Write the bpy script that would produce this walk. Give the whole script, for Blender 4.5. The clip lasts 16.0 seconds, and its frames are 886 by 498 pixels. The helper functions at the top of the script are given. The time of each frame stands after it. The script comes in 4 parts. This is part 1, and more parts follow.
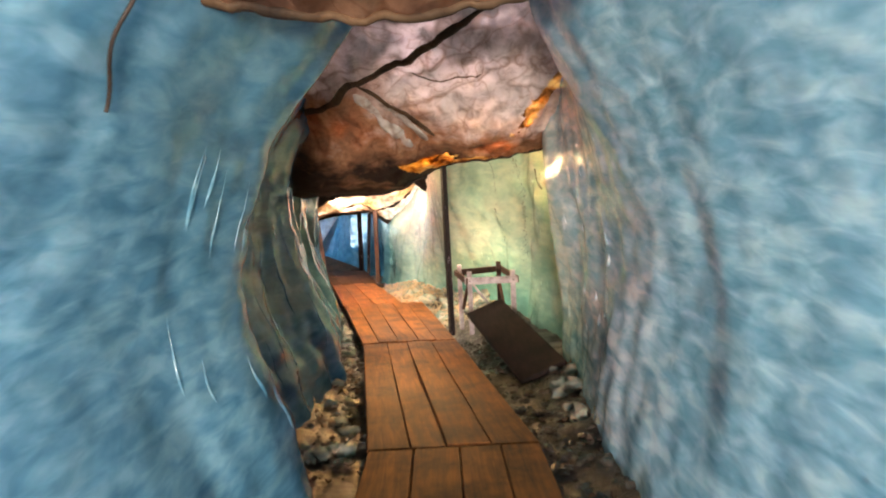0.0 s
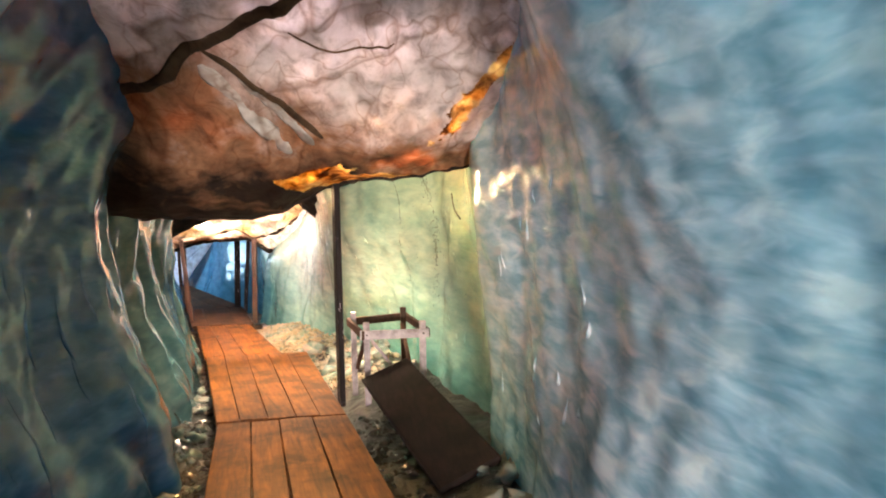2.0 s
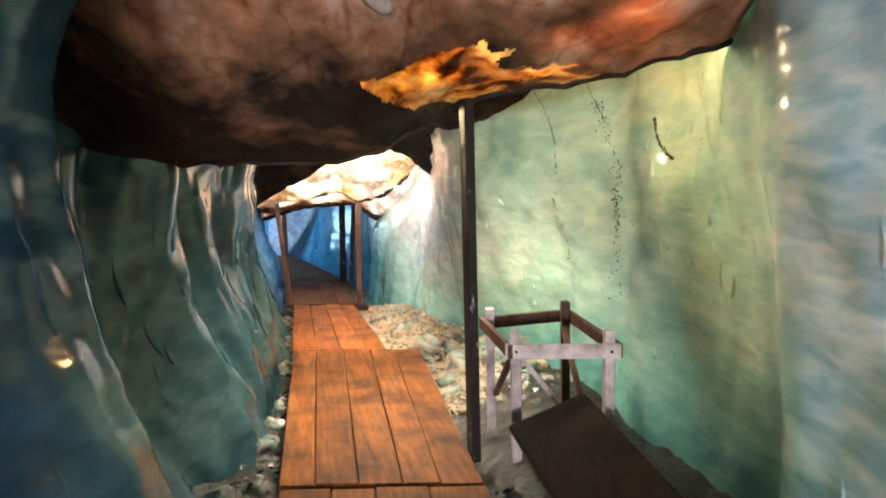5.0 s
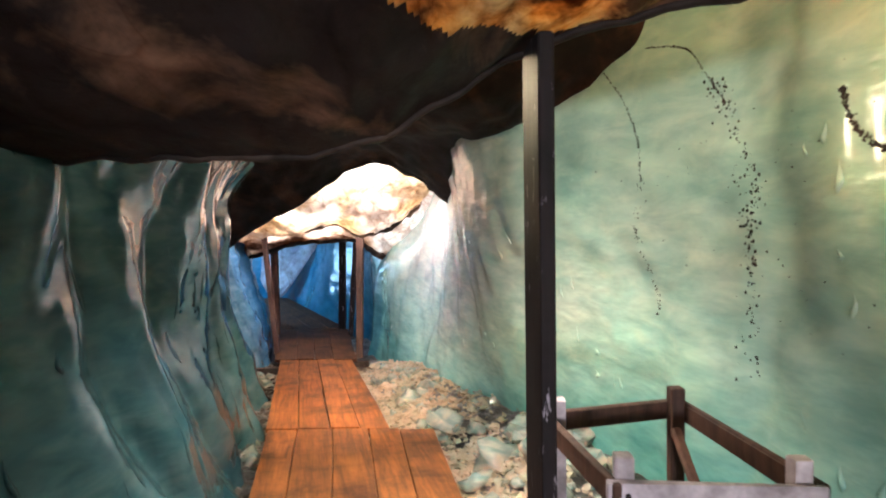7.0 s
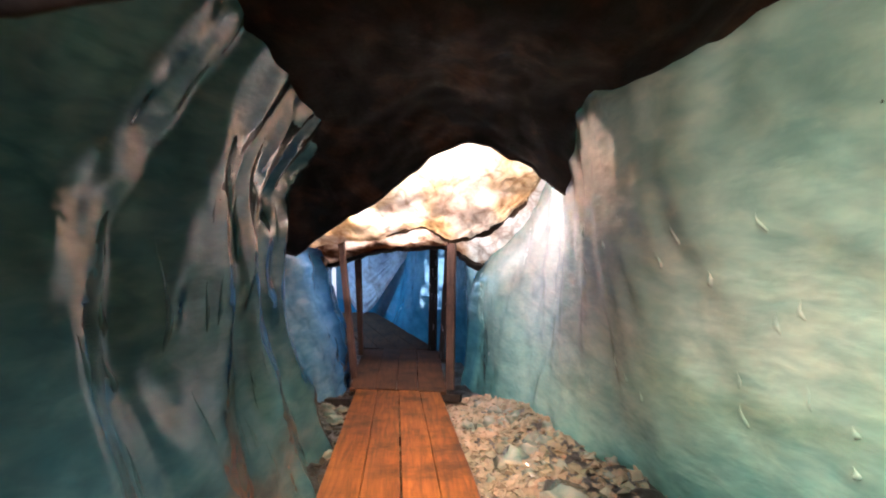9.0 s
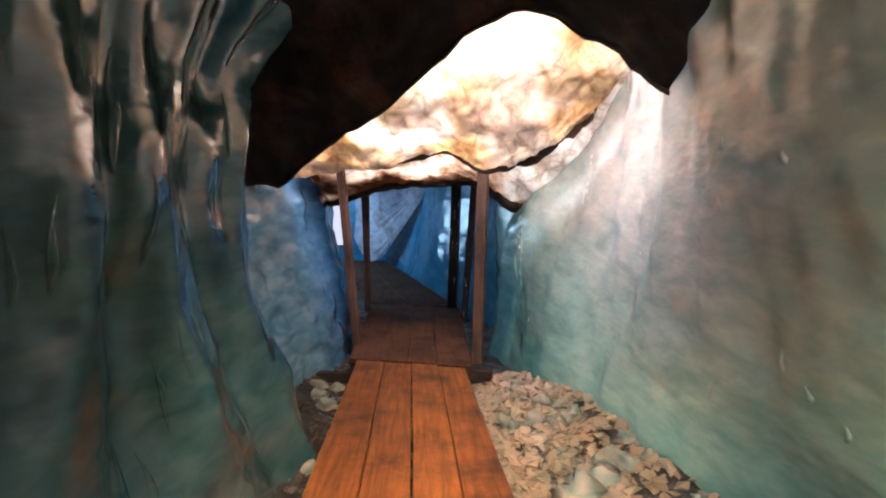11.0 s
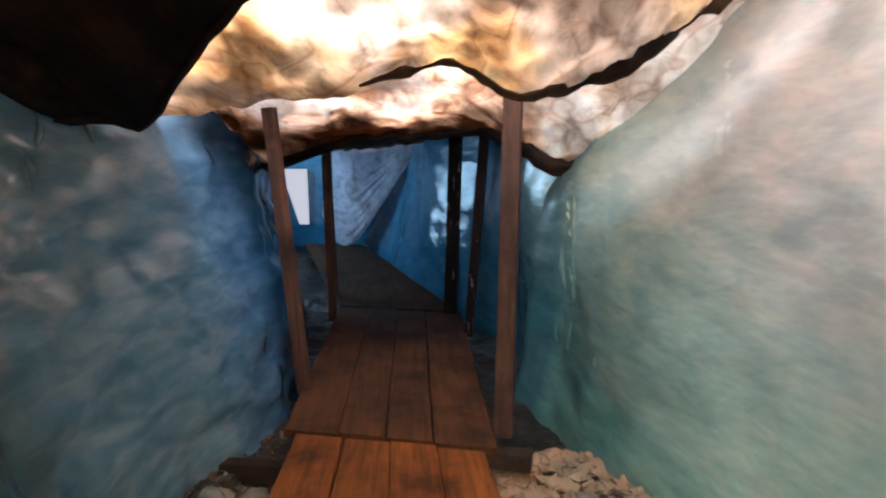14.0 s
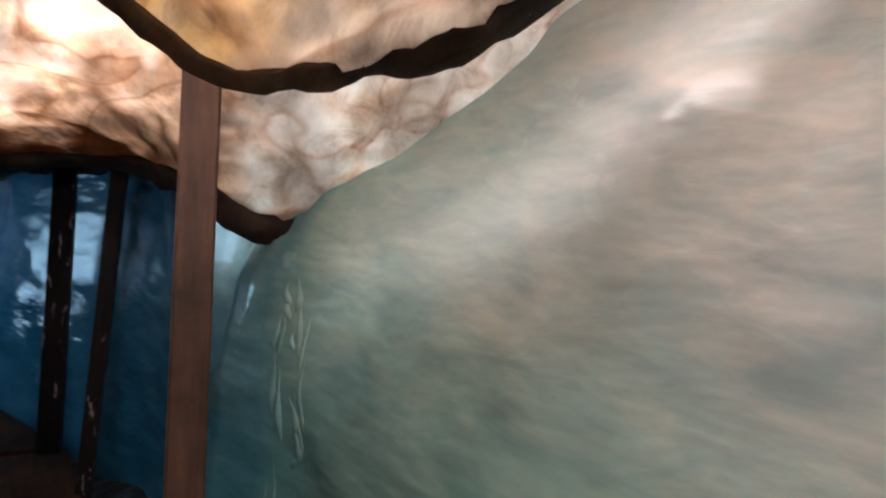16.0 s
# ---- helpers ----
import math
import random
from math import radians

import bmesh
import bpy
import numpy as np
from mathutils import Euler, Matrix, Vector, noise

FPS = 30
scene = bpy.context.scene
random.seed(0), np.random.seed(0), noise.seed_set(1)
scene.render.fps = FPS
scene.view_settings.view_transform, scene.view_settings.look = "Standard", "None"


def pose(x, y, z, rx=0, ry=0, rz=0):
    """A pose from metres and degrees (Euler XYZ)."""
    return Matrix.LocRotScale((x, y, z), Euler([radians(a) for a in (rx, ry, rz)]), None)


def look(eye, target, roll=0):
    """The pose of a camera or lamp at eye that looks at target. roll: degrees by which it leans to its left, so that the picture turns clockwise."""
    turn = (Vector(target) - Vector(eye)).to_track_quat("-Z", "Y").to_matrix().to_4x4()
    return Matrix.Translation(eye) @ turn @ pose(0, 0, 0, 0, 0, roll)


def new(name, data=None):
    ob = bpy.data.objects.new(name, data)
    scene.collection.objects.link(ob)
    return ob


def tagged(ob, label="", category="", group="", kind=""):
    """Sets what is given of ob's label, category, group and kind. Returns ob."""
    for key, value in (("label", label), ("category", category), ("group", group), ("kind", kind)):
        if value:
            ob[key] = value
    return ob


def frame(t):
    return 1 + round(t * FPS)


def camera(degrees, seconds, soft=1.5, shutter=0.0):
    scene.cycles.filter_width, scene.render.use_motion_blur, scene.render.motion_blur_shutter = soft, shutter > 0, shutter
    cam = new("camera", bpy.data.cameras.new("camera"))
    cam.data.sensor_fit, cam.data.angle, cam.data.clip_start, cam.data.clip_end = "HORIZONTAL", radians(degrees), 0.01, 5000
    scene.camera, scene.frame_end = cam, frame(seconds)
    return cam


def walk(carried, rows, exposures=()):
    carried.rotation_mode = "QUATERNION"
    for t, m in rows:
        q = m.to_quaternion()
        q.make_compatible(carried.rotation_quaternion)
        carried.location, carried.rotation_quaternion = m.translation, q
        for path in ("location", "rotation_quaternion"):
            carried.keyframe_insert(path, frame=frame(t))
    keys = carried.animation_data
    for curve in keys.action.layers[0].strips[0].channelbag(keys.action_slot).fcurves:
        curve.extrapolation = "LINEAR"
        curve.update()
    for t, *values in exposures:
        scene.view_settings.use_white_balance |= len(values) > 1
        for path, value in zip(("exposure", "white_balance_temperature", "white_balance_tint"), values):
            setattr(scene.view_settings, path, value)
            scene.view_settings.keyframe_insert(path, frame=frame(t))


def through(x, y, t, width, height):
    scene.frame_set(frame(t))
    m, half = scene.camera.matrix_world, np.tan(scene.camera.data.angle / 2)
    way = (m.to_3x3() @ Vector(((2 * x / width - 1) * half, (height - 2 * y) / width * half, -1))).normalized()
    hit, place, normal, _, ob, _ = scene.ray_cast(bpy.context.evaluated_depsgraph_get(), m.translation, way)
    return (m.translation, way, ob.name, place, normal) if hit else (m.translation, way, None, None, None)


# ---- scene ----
cam = camera(72.8, 16.0, soft=2.0, shutter=0.4)
METRES, EYE, TILT, LEAN, TURN = 14.5, 1.45, -7.4, 3.2, 0.0
ROWS = [
    (0.0, 0.0, 0.0, 0.0, 0.0, 0.0, -0.0),
    (0.5, 0.0012, 0.0364, 0.0054, -0.84, 2.17, -1.62),
    (1.0, 0.0028, 0.0711, 0.0084, -5.44, 3.45, -2.54),
    (1.5, 0.0048, 0.1073, 0.0099, -3.65, 2.66, -2.73),
    (2.0, 0.0026, 0.1355, 0.0119, -10.06, 2.86, -0.99),
    (2.5, 0.0031, 0.167, 0.0117, -2.04, 3.22, -2.37),
    (3.0, 0.0004, 0.199, 0.0131, 3.58, 2.63, -4.91),
    (3.5, -0.0045, 0.2277, 0.0167, -0.91, 4.79, -2.8),
    (4.0, -0.0062, 0.2596, 0.0147, 4.99, 0.97, -3.55),
    (4.5, -0.0085, 0.2916, 0.0142, 3.19, -0.35, -3.13),
    (5.0, -0.0066, 0.3227, 0.016, 0.44, -0.27, -1.62),
    (7.5, -0.0211, 0.4787, 0.0198, 1.54, 4.12, -2.76),
    (8.0, -0.0224, 0.5102, 0.022, 5.78, 3.4, -3.79),
    (8.5, -0.0292, 0.5379, 0.0229, 4.45, 4.96, -1.89),
    (9.0, -0.0326, 0.5682, 0.021, 10.26, 4.58, -3.4),
    (11.5, -0.0749, 0.721, 0.0207, 11.64, -1.1, -4.55),
    (12.0, -0.0859, 0.7493, 0.0205, 9.24, -1.06, -5.54),
    (12.5, -0.0963, 0.7777, 0.0226, 8.69, -2.5, -4.06),
    (13.0, -0.1004, 0.8071, 0.0246, 13.47, -3.06, -4.99),
    (13.5, -0.1024, 0.8385, 0.0271, 6.84, -1.71, -4.68),
    (14.0, -0.106, 0.8681, 0.0256, 10.5, -2.94, -4.08),
    (14.5, -0.1123, 0.8972, 0.0279, 13.6, -2.93, -5.9),
    (15.0, -0.1195, 0.9271, 0.0315, 0.36, 1.87, -4.26),
    (15.5, -0.1199, 0.9569, 0.0334, -14.95, 5.99, -3.73),
    (16.0, -0.1256, 0.9801, 0.0355, -23.14, 5.04, -3.24),
]
walk(cam, [(t, pose(0, 0, EYE, TILT, LEAN, TURN) @ pose(METRES * x, METRES * y, METRES * z, 90 + pitch, roll, yaw)) for t, x, y, z, yaw, pitch, roll in ROWS],
     exposures=[(0.0, 0.2, 7800, 20), (1.5, 0.3, 7600, 20), (3.0, 0.4, 7100, 16), (4.0, 0.28, 6800, 13), (5.0, 0.08, 6400, 12), (7.5, -0.25, 5800, 16), (9.0, -0.5, 5900, 19), (11.5, -0.9, 6200, 20), (12.5, -1.15, 6300, 20), (14.5, -1.4, 6350, 18), (15.5, -1.8, 6500, 17), (16.0, -1.72, 6500, 17)])

# ---- light ----
world = bpy.data.worlds.new("sky")
world.use_nodes = True
wn = world.node_tree.nodes
sky = wn.new("ShaderNodeTexSky")
sky.sky_type, sky.sun_disc, sky.sun_elevation, sky.sun_rotation = "NISHITA", False, radians(40), radians(200)
world.node_tree.links.new(sky.outputs["Color"], wn["Background"].inputs["Color"])
wn["Background"].inputs["Strength"].default_value = 0.1
scene.world = world


def area_lamp(name, eye, target, sx, sy, watts, colour):
    lamp = bpy.data.lights.new(name, "AREA")
    lamp.shape, lamp.size, lamp.size_y, lamp.energy, lamp.color = "ELLIPSE", sx, sy, watts, colour
    ob = new(name, lamp)
    ob.matrix_world = look(eye, target)
    return ob


def point_lamp(name, at, watts, colour, radius):
    lamp = bpy.data.lights.new(name, "POINT")
    lamp.energy, lamp.color, lamp.shadow_soft_size = watts, colour, radius
    ob = new(name, lamp)
    ob.location = at
    return ob


# daylight through the cave mouth behind the walker, and through the gap beside the far curtain
area_lamp("daylight_mouth", (-0.2, -10.0, 0.9), (0.2, 4, 0.8), 2.4, 1.2, 2700, (1.0, 0.95, 0.88))
area_lamp("daylight_far", (-6.4, 20.3, 0.2), (-3.6, 20.9, -0.2), 1.8, 1.3, 160, (0.4, 0.74, 1.0))
# daylight through the thin roof above the pale covers
area_lamp("roof_light", (-2.5, 15.6, 2.15), (-2.5, 15.6, 0), 2.4, 3.6, 1150, (1.0, 0.92, 0.88))
# flood lamp hanging above the dark cover
point_lamp("flood_lamp", (-1.0, 13.6, 1.95), 450, (1.0, 0.85, 0.74), 0.25)
# added unseen lamp over the walk, behind the first cover's hem, brightens the planks
walk_fill = area_lamp("walk_fill", (-0.65, 10.1, 1.76), (-0.5, 10.2, -1), 0.4, 1.4, 125, (1.0, 0.88, 0.66))
walk_fill.data.spread = radians(102)
# an added twin of it, turned forward to brighten the planks ahead
forward_fill = area_lamp("walk_fill", (-0.9, 10.15, 1.8), (-1.7, 13.2, -1.2), 0.3, 0.4, 68, (1.0, 0.74, 0.45))
forward_fill.data.spread = radians(44)
# added unseen lamp behind the hem, turned back to brighten the walk
back_fill = area_lamp("back_fill", (-0.5, 9.75, 1.42), (-1.0, 6.3, -0.75), 0.5, 0.2, 15, (1.0, 0.6, 0.25))
back_fill.data.spread = radians(52)
# and an added one that brightens the pale ice across the walk
side_fill = area_lamp("back_fill", (-0.3, 9.75, 1.58), (1.5, 7.5, 0.7), 0.3, 0.2, 12, (1.0, 0.78, 0.42))
side_fill.data.spread = radians(70)
# added area light above the first cover, as if day came through the roof
area_lamp("roof_fill", (0.25, 5.8, 2.82), (0.25, 5.9, 0), 2.4, 2.1, 62, (0.86, 0.88, 1.0))
# lamps above the first cover
point_lamp("cover_lamp", (0.7, 7.6, 2.1), 130, (1.0, 0.55, 0.2), 0.08)
point_lamp("cover_lamp", (-1.1, 7.2, 2.35), 38, (1.0, 0.55, 0.22), 0.08)


# ---- materials ----
def material(name):
    m = bpy.data.materials.new(name)
    m.use_nodes = True
    return m, m.node_tree.nodes, m.node_tree.links, m.node_tree.nodes["Principled BSDF"]


def noise_node(n, l, scale, detail=4, rough=0.55, stretch=(1, 1, 1), distort=0.0, turn=0.0):
    co, mp, tx = n.new("ShaderNodeTexCoord"), n.new("ShaderNodeMapping"), n.new("ShaderNodeTexNoise")
    mp.inputs["Scale"].default_value = stretch
    tx.inputs["Scale"].default_value, tx.inputs["Detail"].default_value = scale, detail
    tx.inputs["Roughness"].default_value, tx.inputs["Distortion"].default_value = rough, distort
    l.new(co.outputs["Object"], mp.inputs["Vector"])
    if turn:
        spin = n.new("ShaderNodeMapping")
        spin.inputs["Rotation"].default_value = (0, 0, -radians(turn))
        l.new(co.outputs["Object"], spin.inputs["Vector"])
        l.new(spin.outputs["Vector"], mp.inputs["Vector"])
    l.new(mp.outputs["Vector"], tx.inputs["Vector"])
    return tx.outputs["Fac"]


def ramp(n, l, fac, stops):
    r = n.new("ShaderNodeValToRGB")
    while len(r.color_ramp.elements) < len(stops):
        r.color_ramp.elements.new(0.5)
    for e, (p, c) in zip(r.color_ramp.elements, stops):
        e.position, e.color = p, (*c, 1)
    l.new(fac, r.inputs["Fac"])
    return r.outputs["Color"]


def mix(n, l, fac, a, b, mode="MIX"):
    x = n.new("ShaderNodeMix")
    x.data_type, x.blend_type = "RGBA", mode
    if isinstance(fac, float):
        x.inputs[0].default_value = fac
    else:
        l.new(fac, x.inputs[0])
    l.new(a, x.inputs[6])
    l.new(b, x.inputs[7])
    return x.outputs[2]


def bump(n, l, p, heights):
    last = None
    for h, strength, dist in heights:
        b = n.new("ShaderNodeBump")
        b.inputs["Strength"].default_value, b.inputs["Distance"].default_value = strength, dist
        l.new(h, b.inputs["Height"])
        if last:
            l.new(last, b.inputs["Normal"])
        last = b.outputs["Normal"]
    l.new(last, p.inputs["Normal"])


def ice_material(name, deep, pale, milk, relief=0.45, gloss=(0.12, 0.34), zones=(), tints=(), spread=0.3, far_streak=0.25):
    m, n, l, p = material(name)
    calm = n.new("ShaderNodeMapRange")
    calm.inputs["To Min"].default_value, calm.inputs["To Max"].default_value = 0.5 - spread, 0.5 + spread
    l.new(noise_node(n, l, 0.7, 4, 0.55, (1, 1, 1.3), 0.2), calm.inputs["Value"])
    fac = calm.outputs["Result"]
    # paler and darker reaches: bubbly ice along the cave, light and shade included
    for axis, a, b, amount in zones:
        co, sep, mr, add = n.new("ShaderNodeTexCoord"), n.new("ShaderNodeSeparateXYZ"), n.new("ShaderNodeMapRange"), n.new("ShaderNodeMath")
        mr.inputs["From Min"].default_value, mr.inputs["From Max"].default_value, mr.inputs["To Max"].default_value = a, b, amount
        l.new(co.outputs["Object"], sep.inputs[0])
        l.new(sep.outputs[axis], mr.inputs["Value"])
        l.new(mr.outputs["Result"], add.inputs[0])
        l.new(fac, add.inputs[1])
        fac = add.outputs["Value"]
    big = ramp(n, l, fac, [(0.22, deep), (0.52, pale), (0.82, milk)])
    # tint each reach, with some of its light and shade in the colour
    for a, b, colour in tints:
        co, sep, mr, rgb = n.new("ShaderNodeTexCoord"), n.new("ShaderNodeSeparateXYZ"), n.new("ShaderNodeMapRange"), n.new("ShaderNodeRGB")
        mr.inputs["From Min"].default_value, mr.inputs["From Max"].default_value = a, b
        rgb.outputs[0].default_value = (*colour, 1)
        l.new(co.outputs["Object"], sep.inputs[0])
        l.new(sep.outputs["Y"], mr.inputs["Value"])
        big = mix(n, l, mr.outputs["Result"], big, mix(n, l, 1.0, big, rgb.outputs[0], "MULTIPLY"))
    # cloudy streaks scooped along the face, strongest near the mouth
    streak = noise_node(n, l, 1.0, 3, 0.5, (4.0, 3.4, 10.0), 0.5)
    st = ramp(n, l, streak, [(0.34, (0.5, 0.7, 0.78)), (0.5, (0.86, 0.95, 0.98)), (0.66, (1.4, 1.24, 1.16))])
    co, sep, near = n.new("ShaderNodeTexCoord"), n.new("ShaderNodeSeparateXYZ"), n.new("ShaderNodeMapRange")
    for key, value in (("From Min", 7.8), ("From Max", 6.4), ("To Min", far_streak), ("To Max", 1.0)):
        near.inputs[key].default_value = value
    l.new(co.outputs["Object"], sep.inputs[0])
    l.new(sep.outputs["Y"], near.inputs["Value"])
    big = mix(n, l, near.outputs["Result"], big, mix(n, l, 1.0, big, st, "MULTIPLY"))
    veil = ramp(n, l, noise_node(n, l, 3.0, 5, 0.6, (1, 0.7, 1.5), 0.4), [(0.36, (0.62, 0.72, 0.72)), (0.62, (1.04, 1.02, 1.0))])
    l.new(mix(n, l, 0.8, big, veil, "MULTIPLY"), p.inputs["Base Color"])
    r = ramp(n, l, noise_node(n, l, 3.0, 4), [(0.3, (gloss[0],) * 3), (0.7, (gloss[1],) * 3)])
    l.new(r, p.inputs["Roughness"])
    p.inputs["IOR"].default_value = 1.31
    p.inputs["Coat Weight"].default_value = 0.4
    p.inputs["Coat Roughness"].default_value = 0.12
    p.inputs["Subsurface Weight"].default_value = 0.35
    p.inputs["Subsurface Radius"].default_value = (0.06, 0.16, 0.2)
    p.inputs["Subsurface Scale"].default_value = 1.0
    bump(n, l, p, [(noise_node(n, l, 4.5, 2, 0.45, (1, 0.6, 1.7), 0.0), relief, 0.05),
                   (streak, relief * 0.5, 0.025),
                   (noise_node(n, l, 14.0, 2, 0.45, (1, 0.8, 1.6)), relief * 0.4, 0.01)])
    return m


# right wall ice; zones and tints carry part of its light and shade
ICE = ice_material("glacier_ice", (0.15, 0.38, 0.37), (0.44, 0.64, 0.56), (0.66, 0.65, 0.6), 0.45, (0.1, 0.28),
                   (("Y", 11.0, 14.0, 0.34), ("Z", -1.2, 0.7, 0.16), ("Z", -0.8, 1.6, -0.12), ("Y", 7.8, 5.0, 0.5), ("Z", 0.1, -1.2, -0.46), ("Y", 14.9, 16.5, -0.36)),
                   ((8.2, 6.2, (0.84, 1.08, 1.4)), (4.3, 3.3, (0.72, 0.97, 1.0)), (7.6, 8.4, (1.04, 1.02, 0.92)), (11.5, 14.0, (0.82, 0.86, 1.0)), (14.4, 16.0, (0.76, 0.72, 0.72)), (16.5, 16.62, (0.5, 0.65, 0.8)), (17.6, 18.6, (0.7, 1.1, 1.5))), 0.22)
# left wall ice, dark partly because its shade is put into the colour
ICE_DARK = ice_material("dark_ice", (0.02, 0.06, 0.07), (0.07, 0.13, 0.14), (0.26, 0.34, 0.34), 0.4, (0.06, 0.2),
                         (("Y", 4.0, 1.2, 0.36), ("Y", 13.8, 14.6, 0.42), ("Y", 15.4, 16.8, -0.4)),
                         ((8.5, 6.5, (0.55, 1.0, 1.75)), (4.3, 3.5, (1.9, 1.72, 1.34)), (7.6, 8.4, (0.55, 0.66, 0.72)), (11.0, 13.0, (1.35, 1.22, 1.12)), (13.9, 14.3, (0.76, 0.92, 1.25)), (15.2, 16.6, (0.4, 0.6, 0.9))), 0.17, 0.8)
BLOCK_ICE = ice_material("block_ice", (0.3, 0.24, 0.18), (0.56, 0.5, 0.42), (0.78, 0.75, 0.7), 0.5, (0.05, 0.2))
DARK_RUBBLE = ice_material("dark_rubble", (0.03, 0.025, 0.022), (0.07, 0.055, 0.045), (0.16, 0.14, 0.12), 0.4, (0.12, 0.35))
ICE_RUBBLE = ice_material("rubble_ice", (0.26, 0.18, 0.11), (0.5, 0.4, 0.3), (0.74, 0.68, 0.6), 0.4, (0.05, 0.22))

for m, clear in ((BLOCK_ICE, 0.45), (ICE_RUBBLE, 0.35)):
    m.node_tree.nodes["Principled BSDF"].inputs["Transmission Weight"].default_value = clear


def cover_material(name, light, stain, dark, through, low=0.35, high=0.65, lean=None, relief=0.5, grain=0.9, creases=((1.0, 0.62, 0.03, 0.0), (2.3, 0.75, 0.02, 0.3))):
    """Felted cover sheet: stained, a little light coming through."""
    m, n, l, p = material(name)
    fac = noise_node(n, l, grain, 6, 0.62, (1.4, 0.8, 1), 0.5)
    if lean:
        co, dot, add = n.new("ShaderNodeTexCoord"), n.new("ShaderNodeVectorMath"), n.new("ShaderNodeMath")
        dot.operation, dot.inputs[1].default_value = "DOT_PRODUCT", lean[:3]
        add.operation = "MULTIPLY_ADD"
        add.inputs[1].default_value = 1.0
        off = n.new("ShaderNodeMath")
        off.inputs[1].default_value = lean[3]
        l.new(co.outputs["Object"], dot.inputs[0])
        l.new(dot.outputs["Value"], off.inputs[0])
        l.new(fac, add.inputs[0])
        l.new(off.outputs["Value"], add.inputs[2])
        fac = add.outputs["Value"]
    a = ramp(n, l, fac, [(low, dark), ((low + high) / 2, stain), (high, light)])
    v = ramp(n, l, noise_node(n, l, 7.0, 8, 0.72, (1, 0.55, 1), 0.5), [(0.34, (0.5, 0.44, 0.4)), (0.5, (0.92, 0.9, 0.88)), (0.62, (1.08, 1.08, 1.08))])
    c = mix(n, l, 0.85, a, v, "MULTIPLY")
    # wandering dark crease lines
    for scale, low_c, width, seed in creases:
        line = ramp(n, l, noise_node(n, l, scale, 2, 0.45, (1.0, 0.62, 0.8 + seed), 0.6), [(0.5 - width, (1, 1, 1)), (0.5, (low_c, low_c * 0.86, low_c * 0.78)), (0.5 + width * 0.6, (1, 1, 1))])
        c = mix(n, l, 0.9, c, line, "MULTIPLY")
    l.new(c, p.inputs["Base Color"])
    p.inputs["Roughness"].default_value = 0.75
    p.inputs["Specular IOR Level"].default_value = 0.25
    bump(n, l, p, [(noise_node(n, l, 4.0, 4, 0.55, (1.6, 0.5, 1), 0.3), relief, 0.03), (noise_node(n, l, 14.0, 5, 0.6, (1.3, 0.6, 1), 0.4), relief, 0.012), (noise_node(n, l, 60.0, 2), 0.2, 0.004)])
    t, s = n.new("ShaderNodeBsdfTranslucent"), n.new("ShaderNodeMixShader")
    l.new(c, t.inputs["Color"])
    g = ramp(n, l, noise_node(n, l, 2.3, 5, 0.6), [(0.42, (through * 0.45,) * 3), (0.64, (min(1.0, through * 1.5),) * 3)])
    l.new(g, s.inputs["Fac"])
    l.new(p.outputs["BSDF"], s.inputs[1])
    l.new(t.outputs["BSDF"], s.inputs[2])
    l.new(s.outputs["Shader"], n["Material Output"].inputs["Surface"])
    return m


# stains, plus shade towards the hem put into the colour by lean
COVER_BROWN = cover_material("stained_shaded_cover", (0.8, 0.72, 0.72), (0.42, 0.22, 0.13), (0.03, 0.02, 0.018), 0.28, 0.3, 0.7, (0.08, -0.12, 0.12, 0.69))
COVER_TAN = cover_material("brown_cover", (0.4, 0.24, 0.15), (0.26, 0.13, 0.08), (0.1, 0.05, 0.035), 0.3)
# see-through patches of cover, the lamp glow put into their gold colour
COVER_LAMPLIT = cover_material("lamplit_cover", (0.95, 0.78, 0.45), (0.72, 0.42, 0.15), (0.16, 0.07, 0.03), 0.7, 0.4, 0.6, grain=3.2)
COVER_DARK = cover_material("dark_cover", (0.06, 0.04, 0.03), (0.025, 0.018, 0.015), (0.01, 0.008, 0.007), 0.03)
COVER_STREAKED = cover_material("streaked_cover", (0.06, 0.026, 0.013), (0.012, 0.007, 0.005), (0.004, 0.003, 0.0025), 0.03, grain=1.6)
COVER_HEM = cover_material("doubled_cover", (0.2, 0.12, 0.07), (0.1, 0.06, 0.035), (0.03, 0.02, 0.015), 0.15)
COVER_PALE = cover_material("pale_cover", (0.8, 0.76, 0.7), (0.76, 0.64, 0.44), (0.42, 0.25, 0.1), 0.62, 0.3, 0.58, relief=0.9, grain=1.2, creases=((0.8, 0.62, 0.06, 0.0), (2.1, 0.74, 0.03, 0.3)))
# rust stains; lean also darkens the front part for the shadow there
COVER_RUST = cover_material("rusty_shaded_cover", (0.86, 0.84, 0.82), (0.64, 0.52, 0.42), (0.15, 0.08, 0.045), 0.66, 0.34, 0.58, (0, -0.3, 0, 4.97), grain=1.5, creases=((1.0, 0.62, 0.05, 0.0), (2.6, 0.74, 0.03, 0.3)))
COVER_WHITE = cover_material("white_cover", (0.55, 0.54, 0.62), (0.48, 0.47, 0.56), (0.3, 0.29, 0.38), 0.25, relief=0.12, creases=((1.0, 0.7, 0.03, 0.0),))


